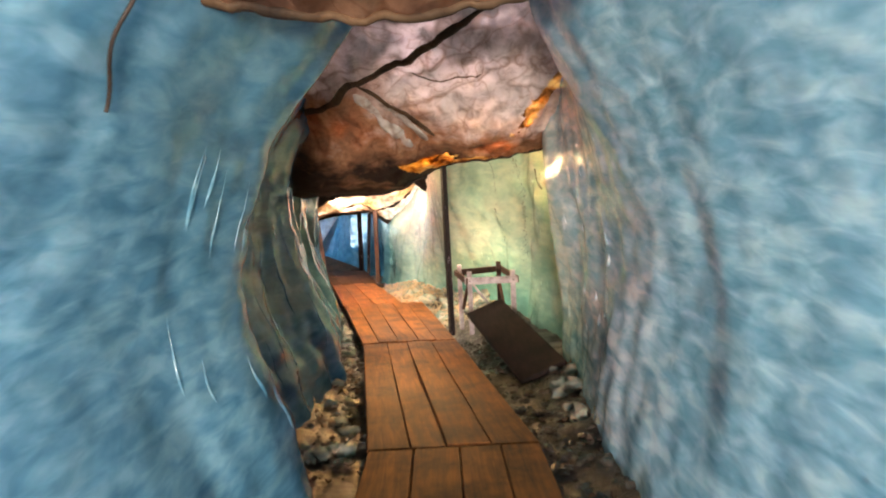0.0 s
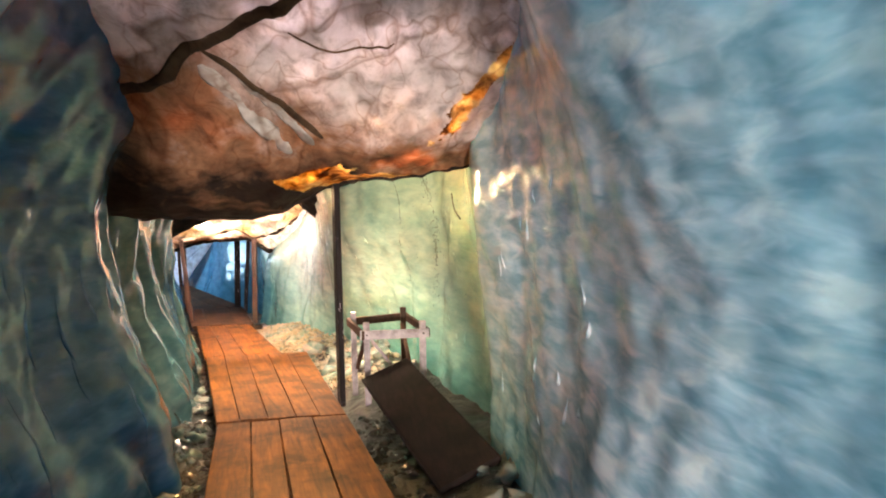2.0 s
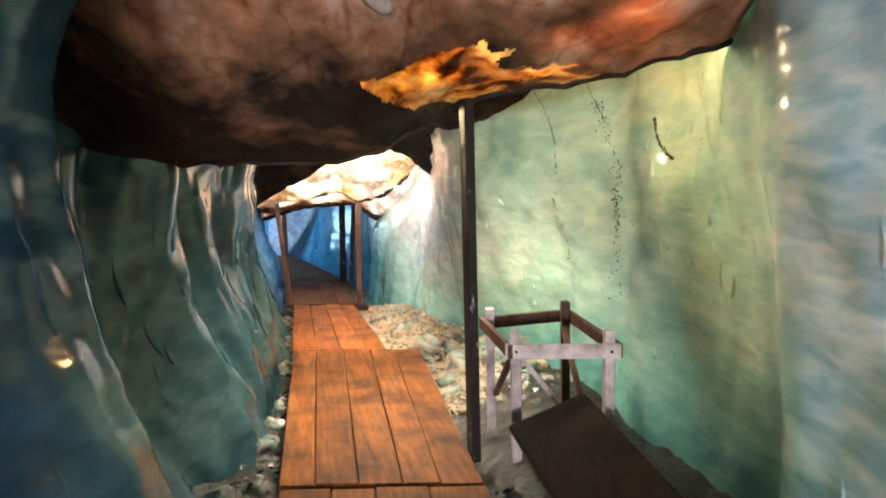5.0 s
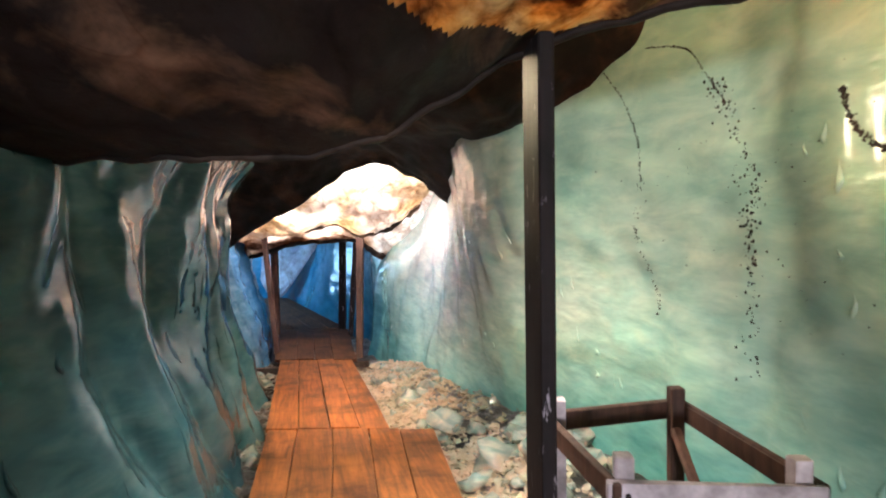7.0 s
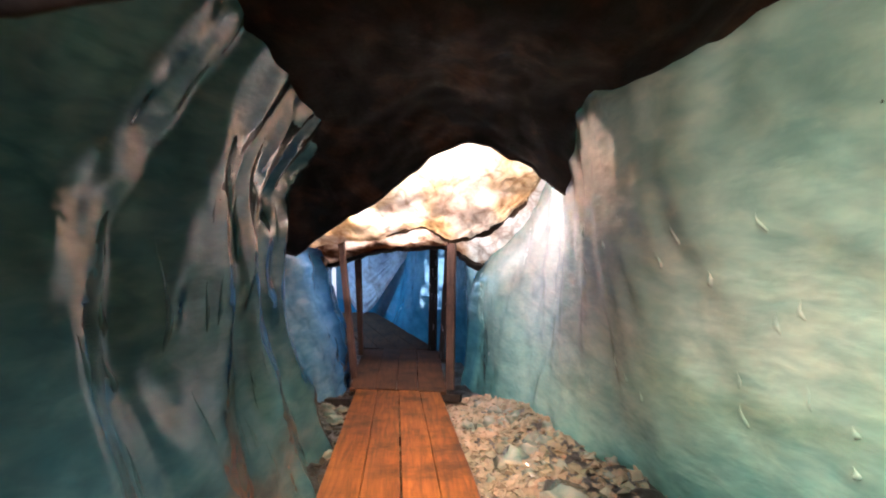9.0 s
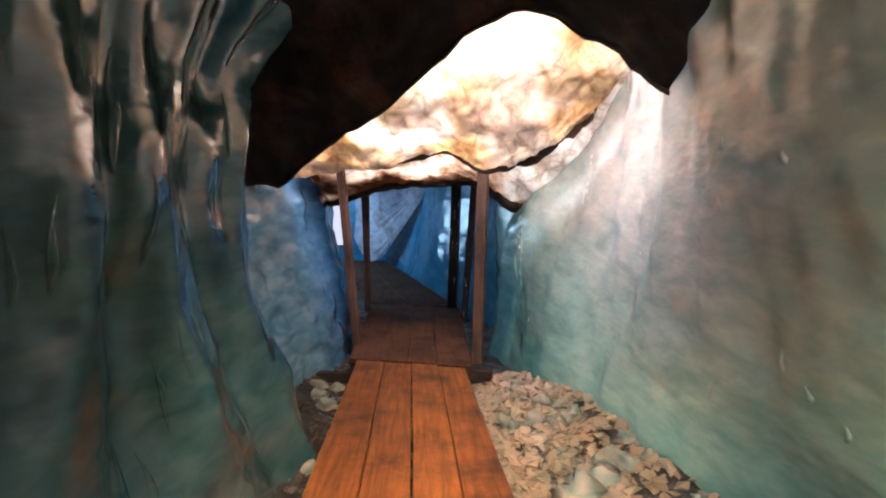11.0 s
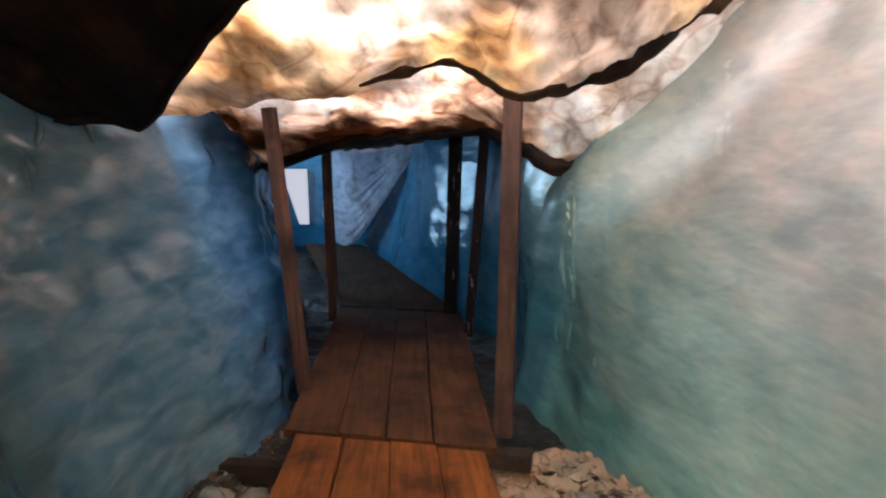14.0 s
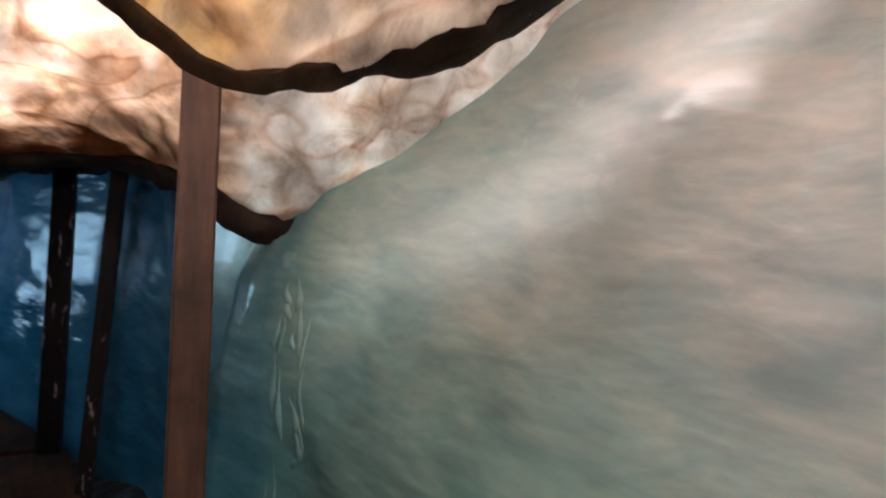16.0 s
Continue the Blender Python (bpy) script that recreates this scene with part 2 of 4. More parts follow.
def wood_material(name, light, dark, rough=0.45, stretch=(14, 0.7, 14), scuff=None, turn=0.0):
    m, n, l, p = material(name)
    g = ramp(n, l, noise_node(n, l, 1.6, 6, 0.6, stretch, 0.5, turn), [(0.3, dark), (0.7, light)])
    s = ramp(n, l, noise_node(n, l, 2.2, 5, 0.65), [(0.34, (0.16, 0.12, 0.1)), (0.5, (0.85, 0.83, 0.8)), (0.62, (1.15, 1.15, 1.15))])
    oi, hs = n.new("ShaderNodeObjectInfo"), n.new("ShaderNodeHueSaturation")
    mr = n.new("ShaderNodeMapRange")
    mr.inputs["To Min"].default_value, mr.inputs["To Max"].default_value = 0.72, 1.2
    l.new(oi.outputs["Random"], mr.inputs["Value"])
    l.new(mr.outputs["Result"], hs.inputs["Value"])
    l.new(mix(n, l, 0.85, g, s, "MULTIPLY"), hs.inputs["Color"])
    colour = hs.outputs["Color"]
    if scuff:
        rgb = n.new("ShaderNodeRGB")
        rgb.outputs[0].default_value = (*scuff, 1)
        mask = ramp(n, l, noise_node(n, l, 5.0, 6, 0.7, (4, 4, 0.8)), [(0.63, (0, 0, 0)), (0.66, (1, 1, 1))])
        colour = mix(n, l, mask, colour, rgb.outputs[0])
    l.new(colour, p.inputs["Base Color"])
    p.inputs["Roughness"].default_value = rough
    p.inputs["Specular IOR Level"].default_value = 0.3
    bump(n, l, p, [(noise_node(n, l, 2.0, 5, 0.6, stretch, 0.0, turn), 0.4, 0.006)])
    return m


PLANKS = [wood_material("wet_plank", (0.3, 0.1, 0.017), (0.1, 0.03, 0.007), 0.65, turn=a) for a in (1.3, 8.0, 14.3)]
# the same planks further in, the shade there put into their colour
SHADED_PLANK = wood_material("shaded_plank", (0.085, 0.033, 0.012), (0.034, 0.014, 0.006), 0.8, turn=15)
DARK_WOOD = wood_material("dark_wood", (0.05, 0.035, 0.03), (0.02, 0.015, 0.013), 0.55)
BOARD_WOOD = wood_material("dark_board_wood", (0.032, 0.015, 0.012), (0.012, 0.006, 0.005), 0.85)
POST_WOOD = wood_material("post_wood", (0.12, 0.058, 0.038), (0.05, 0.024, 0.017), 0.65, (14, 14, 0.7))
POST_DARK = wood_material("dark_post_wood", (0.018, 0.01, 0.011), (0.007, 0.004, 0.005), 0.75, (14, 14, 0.7), (0.3, 0.26, 0.3))
GREY_WOOD = wood_material("weathered_wood", (0.56, 0.48, 0.52), (0.3, 0.26, 0.28), 0.6, (6, 6, 6))


def ground_material():
    m, n, l, p = material("dirty_ice_ground")
    c = ramp(n, l, noise_node(n, l, 3.0, 7, 0.65), [(0.3, (0.008, 0.007, 0.006)), (0.58, (0.022, 0.019, 0.016)), (0.8, (0.06, 0.054, 0.048))])
    l.new(c, p.inputs["Base Color"])
    p.inputs["Roughness"].default_value = 0.35
    bump(n, l, p, [(noise_node(n, l, 9.0, 6, 0.6), 0.8, 0.05)])
    return m


GROUND = ground_material()


# ---- building helpers ----
def part(name, bm, mat, parent=None, label="", smooth=False):
    me = bpy.data.meshes.new(name)
    bm.normal_update()
    bm.to_mesh(me)
    bm.free()
    me.materials.append(mat)
    if smooth:
        me.polygons.foreach_set("use_smooth", [True] * len(me.polygons))
    ob = new(name, me)
    if parent is not None:
        ob.parent = parent
    if label:
        ob["label"] = label
    return ob


def lerp_table(table, v):
    """Smooth interpolation of rows (key, values...) at v, without overshoot."""
    if v <= table[0][0]:
        return table[0][1:]
    if v >= table[-1][0]:
        return table[-1][1:]
    i = next(k for k in range(len(table) - 1) if v <= table[k + 1][0])

    def slope(k, c):
        if k == 0 or k == len(table) - 1:
            return 0.0
        d0 = (table[k][c] - table[k - 1][c]) / (table[k][0] - table[k - 1][0])
        d1 = (table[k + 1][c] - table[k][c]) / (table[k + 1][0] - table[k][0])
        return 2 * d0 * d1 / (d0 + d1) if d0 * d1 > 0 else 0.0

    w = table[i + 1][0] - table[i][0]
    f = (v - table[i][0]) / w
    out = []
    for c in range(1, len(table[0])):
        m0, m1 = slope(i, c) * w, slope(i + 1, c) * w
        out.append((2 * f ** 3 - 3 * f * f + 1) * table[i][c] + (f ** 3 - 2 * f * f + f) * m0 + (3 * f * f - 2 * f ** 3) * table[i + 1][c] + (f ** 3 - f * f) * m1)
    return tuple(out)


def line_table(table, v):
    ks = [r[0] for r in table]
    return tuple(float(np.interp(v, ks, [r[i] for r in table])) for i in range(1, len(table[0])))


def grid_bm(nu, nv, place):
    bm = bmesh.new()
    vs = [[bm.verts.new(place(i / nu, j / nv)) for j in range(nv + 1)] for i in range(nu + 1)]
    for i in range(nu):
        for j in range(nv):
            bm.faces.new((vs[i][j], vs[i + 1][j], vs[i + 1][j + 1], vs[i][j + 1]))
    return bm


def spline(points, u):
    """Catmull-Rom through points, u from 0 to 1."""
    k = u * (len(points) - 1)
    i = min(int(k), len(points) - 2)
    f = k - i
    p0, p1, p2, p3 = (Vector(points[max(0, min(len(points) - 1, i + d))]) for d in (-1, 0, 1, 2))
    return 0.5 * (2 * p1 + (p2 - p0) * f + (2 * p0 - 5 * p1 + 4 * p2 - p3) * f * f + (3 * p1 - p0 - 3 * p2 + p3) * f ** 3)


def box_bm(sx, sy, sz, bevel=0.006, at=(0, 0, 0)):
    bm = bmesh.new()
    bmesh.ops.create_cube(bm, size=1)
    bmesh.ops.scale(bm, vec=(sx, sy, sz), verts=bm.verts)
    if bevel:
        bmesh.ops.bevel(bm, geom=bm.edges[:], offset=bevel, segments=1, affect="EDGES")
    bmesh.ops.translate(bm, vec=at, verts=bm.verts)
    return bm


def bar(name, a, b, w, h, mat, parent=None, label="", bevel=0.006, wobble=0.004):
    """A squared timber from a to b, w wide and h deep, slightly uneven."""
    a, b = Vector(a), Vector(b)
    d = b - a
    bm = box_bm(w, h, d.length, bevel)
    for v in bm.verts:
        v.co += Vector((random.uniform(-wobble, wobble), random.uniform(-wobble, wobble), 0))
    up = Vector((0, 1, 0)) if abs(d.normalized().z) > 0.9 else Vector((0, 0, 1))
    z = d.normalized()
    x = up.cross(z).normalized()
    if abs(z.z) > 0.9:
        x = Vector((1, 0, 0)) - z * z.x
        x.normalize()
    y = z.cross(x)
    m = Matrix((x, y, z)).transposed().to_4x4()
    m.translation = (a + b) / 2
    bmesh.ops.transform(bm, matrix=m, verts=bm.verts)
    return part(name, bm, mat, parent, label)


# ---- the cave ----
DECK = [(-8, 0.1), (0, -0.28), (4, -0.6), (8.5, -0.93), (12.5, -1.2), (15.6, -1.37), (19, -1.55), (21.8, -1.24), (30, -1.2)]


def deck(y):
    return line_table(DECK, y)[0]


# stations: y, then the ice's x at the foot, at 0.4, 1.3, 2.2 and 3.1 m above the walk
LEFT = [(-6.5, -1.2, -1.4, -1.6, -1.3, -0.6), (0, -1.2, -1.4, -1.62, -1.3, -0.6), (2.9, -1.12, -1.3, -1.5, -1.2, -0.5),
        (3.9, -1.06, -1.15, -1.38, -1.14, -0.5), (4.5, -1.45, -1.7, -1.9, -1.7, -1.2), (5.8, -1.42, -1.65, -1.9, -1.9, -1.3),
        (7.3, -1.42, -1.52, -1.74, -1.88, -1.5), (7.9, -1.75, -2.1, -2.35, -2.4, -2.0), (9.6, -1.8, -2.1, -2.4, -2.45, -2.1),
        (11.7, -2.3, -2.45, -2.62, -2.55, -2.0), (13.0, -2.65, -2.8, -3.0, -3.0, -2.4), (13.7, -2.85, -2.98, -3.22, -3.17, -2.5), (14.15, -3.2, -3.4, -3.75, -3.8, -3.2),
        (14.9, -3.3, -3.45, -3.8, -4.0, -3.6), (16.4, -3.5, -3.6, -3.85, -3.98, -3.6),
        (18.4, -4.25, -4.35, -4.5, -4.4, -4.0), (19.3, -4.7, -4.85, -5.0, -4.9, -4.5), (20.3, -7.2, -7.2, -7.2, -7.2, -6.8), (23.5, -10, -10, -10, -10, -9)]
RIGHT = [(-6.5, 1.25, 1.5, 1.65, 1.35, 0.7), (0, 1.25, 1.5, 1.65, 1.35, 0.7), (3.2, 1.12, 1.3, 1.45, 1.2, 0.6),
         (4.5, 1.14, 1.22, 1.32, 1.16, 0.7), (5.4, 1.22, 1.3, 1.36, 1.25, 1.1), (6.4, 1.32, 1.38, 1.36, 1.3, 1.25),
         (7.2, 1.4, 1.4, 1.28, 1.22, 1.2), (7.8, 1.66, 1.68, 1.62, 1.4, 1.3), (8.6, 1.48, 1.55, 1.6, 1.5, 1.4), (9.6, 1.32, 1.36, 1.34, 1.36, 1.35),
         (11.0, 0.85, 0.85, 0.76, 0.5, 0.45), (12.4, 0.25, 0.15, -0.02, -0.2, -0.3), (13.6, -0.45, -0.4, -0.35, -0.35, -0.5),
         (15.0, -1.1, -0.95, -0.78, -0.6, -0.5), (16.8, -1.86, -1.78, -1.68, -1.1, -0.4), (16.88, -1.9, -1.84, -1.72, -1.2, -0.4),
         (17.0, -1.7, -1.7, -1.7, -1.5, -1.2), (18.0, -1.95, -1.95, -1.95, -1.95, -2.1), (19.0, -2.5, -2.4, -2.35, -2.3, -2.4),
         (20.0, -3.5, -3.3, -3.1, -3.0, -3.2), (22.0, -4.9, -4.6, -4.4, -4.3, -4.6), (23.5, -10, -10, -10, -10, -10)]
HEIGHTS = (-0.45, 0.4, 1.3, 2.2, 3.3, 4.3)


def wall_x(table, side, y, h):
    """The x of an ice face at y, h metres above the walk."""
    xs = lerp_table(table, y)
    xs = (*xs, xs[-1] + side * 0.1)
    x = lerp_table([(hh, xx) for hh, xx in zip(HEIGHTS, xs)], h)[0]
    calm = line_table([(2.6, 0.3), (4.4, 1.0)], y)[0]
    x += calm * 0.08 * noise.noise(Vector((x, y, h)) * Vector((0.9, 0.9, 0.7)))
    x += calm * 0.05 * noise.noise(Vector((y * 2.1 + 0.35 * math.sin(h * 1.7), h * 0.9, side * 3.0)))
    x += calm * 0.022 * noise.noise(Vector((y * 5.0, h * 3.4, 7.0)))
    if side < 0:
        flute = line_table([(3.0, 0.1), (4.5, 0.4), (7.2, 0.35), (8.2, 1.0), (13.4, 1.0), (14.2, 0.1), (17, 0.05)], y)[0]
    else:
        flute = line_table([(7.5, 0.0), (8.2, 0.3), (11.5, 0.35), (13, 0.25), (14.5, 0.1)], y)[0]
    bend = 2.9 * y + 0.9 * math.sin(1.5 * h) + 1.5 * noise.noise(Vector((y, h * 0.6, 2)))
    many = 0.5 + 0.9 * noise.noise(Vector((y * 0.8, h * 0.7, 11)))
    x += flute * (0.15 * abs(math.sin(bend)) ** 0.8 * max(0.2, many + 0.25) + 0.04 * max(0.0, many) * abs(math.sin(2.3 * bend + 1.3 * math.sin(2.1 * h)))) * -side
    ripple = line_table([(3.0, 0.3), (4.0, 1), (7.2, 0.7), (8, 0.15), (13.8, 0.2), (14.3, 1.7), (17, 1.7)] if side < 0 else [(3.6, 0.2), (5, 0.4), (7.2, 0.4), (8, 0.1), (15, 0.1), (16, 0.5)], y)[0]
    x += calm * ripple * 0.03 * noise.noise(Vector((y * 2.0 + 0.6 * h, h * 6.0, 13)))
    if side < 0:
        x += flute * 0.05 * noise.noise(Vector((y * 2.6, h * 2.2, 4)))
    return x


def ice_wall(name, table, side, mat, label):
    y0, y1 = -6.5, 23.5

    def place(u, v):
        y = y0 + (y1 - y0) * u
        h = HEIGHTS[0] + (HEIGHTS[-1] - HEIGHTS[0]) * v
        return wall_x(table, side, y, h), y, h + deck(y)

    bm = grid_bm(620, 90, place)
    if side > 0:
        bmesh.ops.reverse_faces(bm, faces=bm.faces[:])
    ob = part(name, bm, mat, smooth=True)
    mod = ob.modifiers.new("thickness", "SOLIDIFY")
    mod.thickness, mod.offset = 0.5, -1
    return tagged(ob, label, "wall", kind="structure")


ice_wall("wall_left", LEFT, -1, ICE_DARK, "dark blue-green glacier ice wall with rounded wet lobes")
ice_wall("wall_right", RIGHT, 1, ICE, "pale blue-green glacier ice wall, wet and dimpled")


def cave_ceiling():
    def place(u, v):
        y, x = -7 + 32 * u, -12 + 16 * v
        return x, y, deck(y) + 3.75 + 0.25 * noise.noise(Vector((x, y, 0)) * 0.8)
    bm = grid_bm(80, 40, place)
    ob = part("ceiling", bm, ICE, smooth=True)
    mod = ob.modifiers.new("thickness", "SOLIDIFY")
    mod.thickness, mod.offset = 0.6, -1
    tagged(ob, "dark overhead glacier ice of the cave", "ceiling", kind="structure")


cave_ceiling()


EDGES = [(-7, -0.6, 0.72), (4.3, -0.7, 0.62), (8.4, -1.28, 0.05), (12.0, -2.17, -0.56), (12.2, -2.2, -0.96), (15.6, -3.15, -1.93), (19, -4.1, -2.65), (21.7, -5.7, -4.7), (25, -8, -7)]


def ground(x, y):
    """Height of the rubble floor, heaped up beside the walk."""
    q = Vector((x, y, 0))
    l, r = line_table(EDGES, y)
    heap = line_table([(3, 0.05), (5, 0.12), (9.5, 0.12), (10.5, 0.3), (15, 0.3), (16, 0.05)], y)[0]
    rise = heap * min(1.0, max(0.0, max(l - x, x - r) - 0.1) / 0.7)
    rise += 0.16 * math.exp(-((x - 0.45) ** 2 + (y - 8.6) ** 2) / 0.2)
    return deck(y) - 0.2 + rise + 0.07 * noise.noise(q * 1.7) + 0.05 * noise.noise(q * 5) + 0.02 * noise.noise(q * 13)


def cave_floor():
    def place(u, v):
        y, x = -7 + 32 * u, -12 + 16 * v
        return x, y, ground(x, y)
    ob = part("floor", grid_bm(480, 240, place), GROUND, smooth=True)
    tagged(ob, "dirty ice and gravel cave floor", "floor", kind="structure")


cave_floor()

bm = box_bm(14, 0.4, 6, 0, (-4, 24.4, -0.5))
tagged(part("wall_end", bm, ICE), "blue glacier ice wall closing the cave", "wall", kind="structure")


# bright day in the gap beside the curtain
glow = bpy.data.materials.new("daylight")
glow.use_nodes = True
em = glow.node_tree.nodes.new("ShaderNodeEmission")
em.inputs["Color"].default_value, em.inputs["Strength"].default_value = (0.86, 0.92, 1.0, 1), 1.6
glow.node_tree.links.new(em.outputs["Emission"], glow.node_tree.nodes["Material Output"].inputs["Surface"])
bm = box_bm(0.46, 0.05, 0.95, 0, (-6.09, 22.25, -0.54))
for v in bm.verts:
    if v.co.z < -0.6 and v.co.x < -6.1:
        v.co.x += 0.3
tagged(part("backdrop", bm, glow), "bright daylight in the gap beside the curtain", "daylight", kind="structure")


# ---- covers ----
def cover(name, curves, mat, label, nu=120, nv=70, fold=0.05, scale=(2.0, 2.0), hem=0.0, seed=0.0, thin=None):
    """A hanging sheet lofted through curves from its front hem backwards."""
    def place(u, v):
        p = spline([spline(c, u) for c in curves], v)
        a = abs(noise.noise(Vector((u * 7 * scale[0] + seed, v * 3 * scale[1], seed))))
        b = noise.noise(Vector((u * 20 * scale[0], v * 9 * scale[1], 5 + seed)))
        d = noise.noise(Vector((u * 2.2, v * 2.2, 9 + seed)))
        p.z += fold * (1.6 * a - 0.4 + 0.45 * b + 1.2 * d)
        p.y += fold * 0.5 * b
        if hem:
            p.z += hem * math.exp(-v * 14) * (noise.noise(Vector((u * 16, 1, seed))) + 0.6 * noise.noise(Vector((u * 41, 2, seed))))
        return p
    ob = part(name, grid_bm(nu, nv, place), mat, smooth=True)
    mod = ob.modifiers.new("thickness", "SOLIDIFY")
    mod.thickness, mod.offset = 0.008, 0
    # faces that carry the painted lamp glow
    if thin:
        ob.data.materials.append(COVER_LAMPLIT)
        for f in ob.data.polygons:
            if thin((f.index // nv + 0.5) / nu, (f.index % nv + 0.5) / nv):
                f.material_index = 1
    tagged(ob, label, "tarpaulin", group="covers under the cave roof")
    return ob, place


def lamplit(u, v):
    """Where lamplight is painted gold on the first cover: a strip by the tall post and one by the ice."""
    k = 0.05 * noise.noise(Vector((u * 14, v * 14, 1))) + 0.03 * noise.noise(Vector((u * 45, v * 45, 2)))
    strip = 0.36 < u < 0.69 and max(0.025, 0.24 - 1.3 * (u - 0.36)) + 0.5 * k < v < 0.26 - 1.15 * max(0.0, u - 0.5) + k
    side = 0.72 + k < u < 0.9 and abs(v - (0.3 + 1.6 * (u - 0.7))) < 0.06 + k
    return strip or side


def band(name, sheet, place, path, width, thick, mat, label, steps=60):
    """A thick strip lying under a sheet along a path of its (u, v); its width swells and narrows a little."""
    bm = bmesh.new()
    rings = []
    for i in range(steps + 1):
        f = i / steps
        q = spline([(*p, 0) for p in path], f)
        r = spline([(*p, 0) for p in path], min(1.0, f + 0.01)) if f < 0.995 else q * 2 - spline([(*p, 0) for p in path], f - 0.01)
        u, v = min(1, max(0, q.x)), min(1, max(0, q.y))
        c = place(u, v)
        d = (place(min(1, max(0, r.x)), min(1, max(0, r.y))) - c)
        d = d.normalized() if d.length > 1e-6 else Vector((1, 0, 0))
        e = 0.01
        nrm = (place(min(1, u + e), v) - place(max(0, u - e), v)).cross(place(u, min(1, v + e)) - place(u, max(0, v - e))).normalized()
        if nrm.z > 0:
            nrm = -nrm
        s = d.cross(nrm).normalized()
        w = width * (0.9 + 0.3 * noise.noise(Vector((f * 5, width * 50, 3)))) * (0.25 + 0.75 * min(1.0, min(f, 1 - f) * 8))
        rings.append([bm.verts.new(c + nrm * 0.006 + s * (w * a) + nrm * (thick * b)) for a, b in ((-0.5, 0), (-0.35, 0.8), (0, 1), (0.35, 0.8), (0.5, 0), (0, -0.6))])
    for p, q in zip(rings, rings[1:]):
        for k in range(6):
            bm.faces.new((p[k], p[(k + 1) % 6], q[(k + 1) % 6], q[k]))
    bm.faces.new(rings[0])
    bm.faces.new(rings[-1][::-1])
    bmesh.ops.recalc_face_normals(bm, faces=bm.faces[:])
    return part(name, bm, mat, sheet, label, smooth=True)


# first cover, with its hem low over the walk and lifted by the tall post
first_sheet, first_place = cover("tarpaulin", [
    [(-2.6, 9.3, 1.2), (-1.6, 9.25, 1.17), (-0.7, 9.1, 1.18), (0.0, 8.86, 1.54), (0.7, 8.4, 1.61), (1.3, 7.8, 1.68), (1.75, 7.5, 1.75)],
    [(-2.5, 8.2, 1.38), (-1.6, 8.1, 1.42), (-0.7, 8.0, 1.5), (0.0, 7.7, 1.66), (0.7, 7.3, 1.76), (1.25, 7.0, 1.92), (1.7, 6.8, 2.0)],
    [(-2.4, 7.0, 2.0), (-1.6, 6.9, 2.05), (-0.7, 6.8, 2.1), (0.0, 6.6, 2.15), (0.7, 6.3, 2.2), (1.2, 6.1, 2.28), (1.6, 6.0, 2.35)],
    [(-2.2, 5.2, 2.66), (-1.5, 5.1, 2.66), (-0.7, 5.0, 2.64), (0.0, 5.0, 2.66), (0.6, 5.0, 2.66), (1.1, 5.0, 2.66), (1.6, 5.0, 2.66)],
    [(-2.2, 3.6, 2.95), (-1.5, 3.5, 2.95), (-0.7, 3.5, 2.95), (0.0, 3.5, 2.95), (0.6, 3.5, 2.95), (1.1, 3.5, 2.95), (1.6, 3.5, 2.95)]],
    COVER_BROWN, "stained brown and white felt tarpaulin sagging over the walkway", fold=0.045, seed=1.0, thin=lamplit, nu=260, nv=170)
# cover over the entrance
entrance_sheet, entrance_place = cover("tarpaulin", [
    [(-1.4, 2.55, 2.32), (-0.9, 2.5, 2.18), (-0.3, 2.5, 2.06), (0.3, 2.5, 2.1), (0.9, 2.6, 2.3)],
    [(-1.4, 1.0, 2.5), (-0.9, 1.0, 2.45), (-0.3, 1.0, 2.4), (0.3, 1.0, 2.4), (0.9, 1.0, 2.5)],
    [(-1.4, -2, 2.7), (-0.9, -2, 2.7), (-0.3, -2, 2.7), (0.3, -2, 2.7), (0.9, -2, 2.7)]],
    COVER_TAN, "stained brown tarpaulin near the cave mouth", fold=0.03, seed=2.0)
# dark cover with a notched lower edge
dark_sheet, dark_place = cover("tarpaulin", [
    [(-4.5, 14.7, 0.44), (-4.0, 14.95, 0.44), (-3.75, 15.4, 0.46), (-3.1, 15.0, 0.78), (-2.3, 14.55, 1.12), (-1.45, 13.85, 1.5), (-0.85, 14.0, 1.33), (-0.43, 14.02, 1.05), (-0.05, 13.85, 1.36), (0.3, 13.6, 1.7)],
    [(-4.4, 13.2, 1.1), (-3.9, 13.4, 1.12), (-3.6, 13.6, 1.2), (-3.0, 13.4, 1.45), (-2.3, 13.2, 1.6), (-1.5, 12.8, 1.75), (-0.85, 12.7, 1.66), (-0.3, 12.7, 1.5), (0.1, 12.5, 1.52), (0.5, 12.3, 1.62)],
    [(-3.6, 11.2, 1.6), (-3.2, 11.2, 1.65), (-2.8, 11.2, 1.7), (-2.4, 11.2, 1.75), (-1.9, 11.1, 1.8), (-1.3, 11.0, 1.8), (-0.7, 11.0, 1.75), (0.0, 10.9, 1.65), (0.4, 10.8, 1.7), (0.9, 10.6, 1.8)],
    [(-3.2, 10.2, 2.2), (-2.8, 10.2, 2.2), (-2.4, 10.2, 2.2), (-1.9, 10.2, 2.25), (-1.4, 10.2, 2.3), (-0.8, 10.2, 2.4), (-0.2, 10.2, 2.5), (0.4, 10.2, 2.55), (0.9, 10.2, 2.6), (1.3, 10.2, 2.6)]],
    COVER_STREAKED, "dark streaked tarpaulin with a ragged edge", fold=0.05, hem=0.05, seed=3.0)
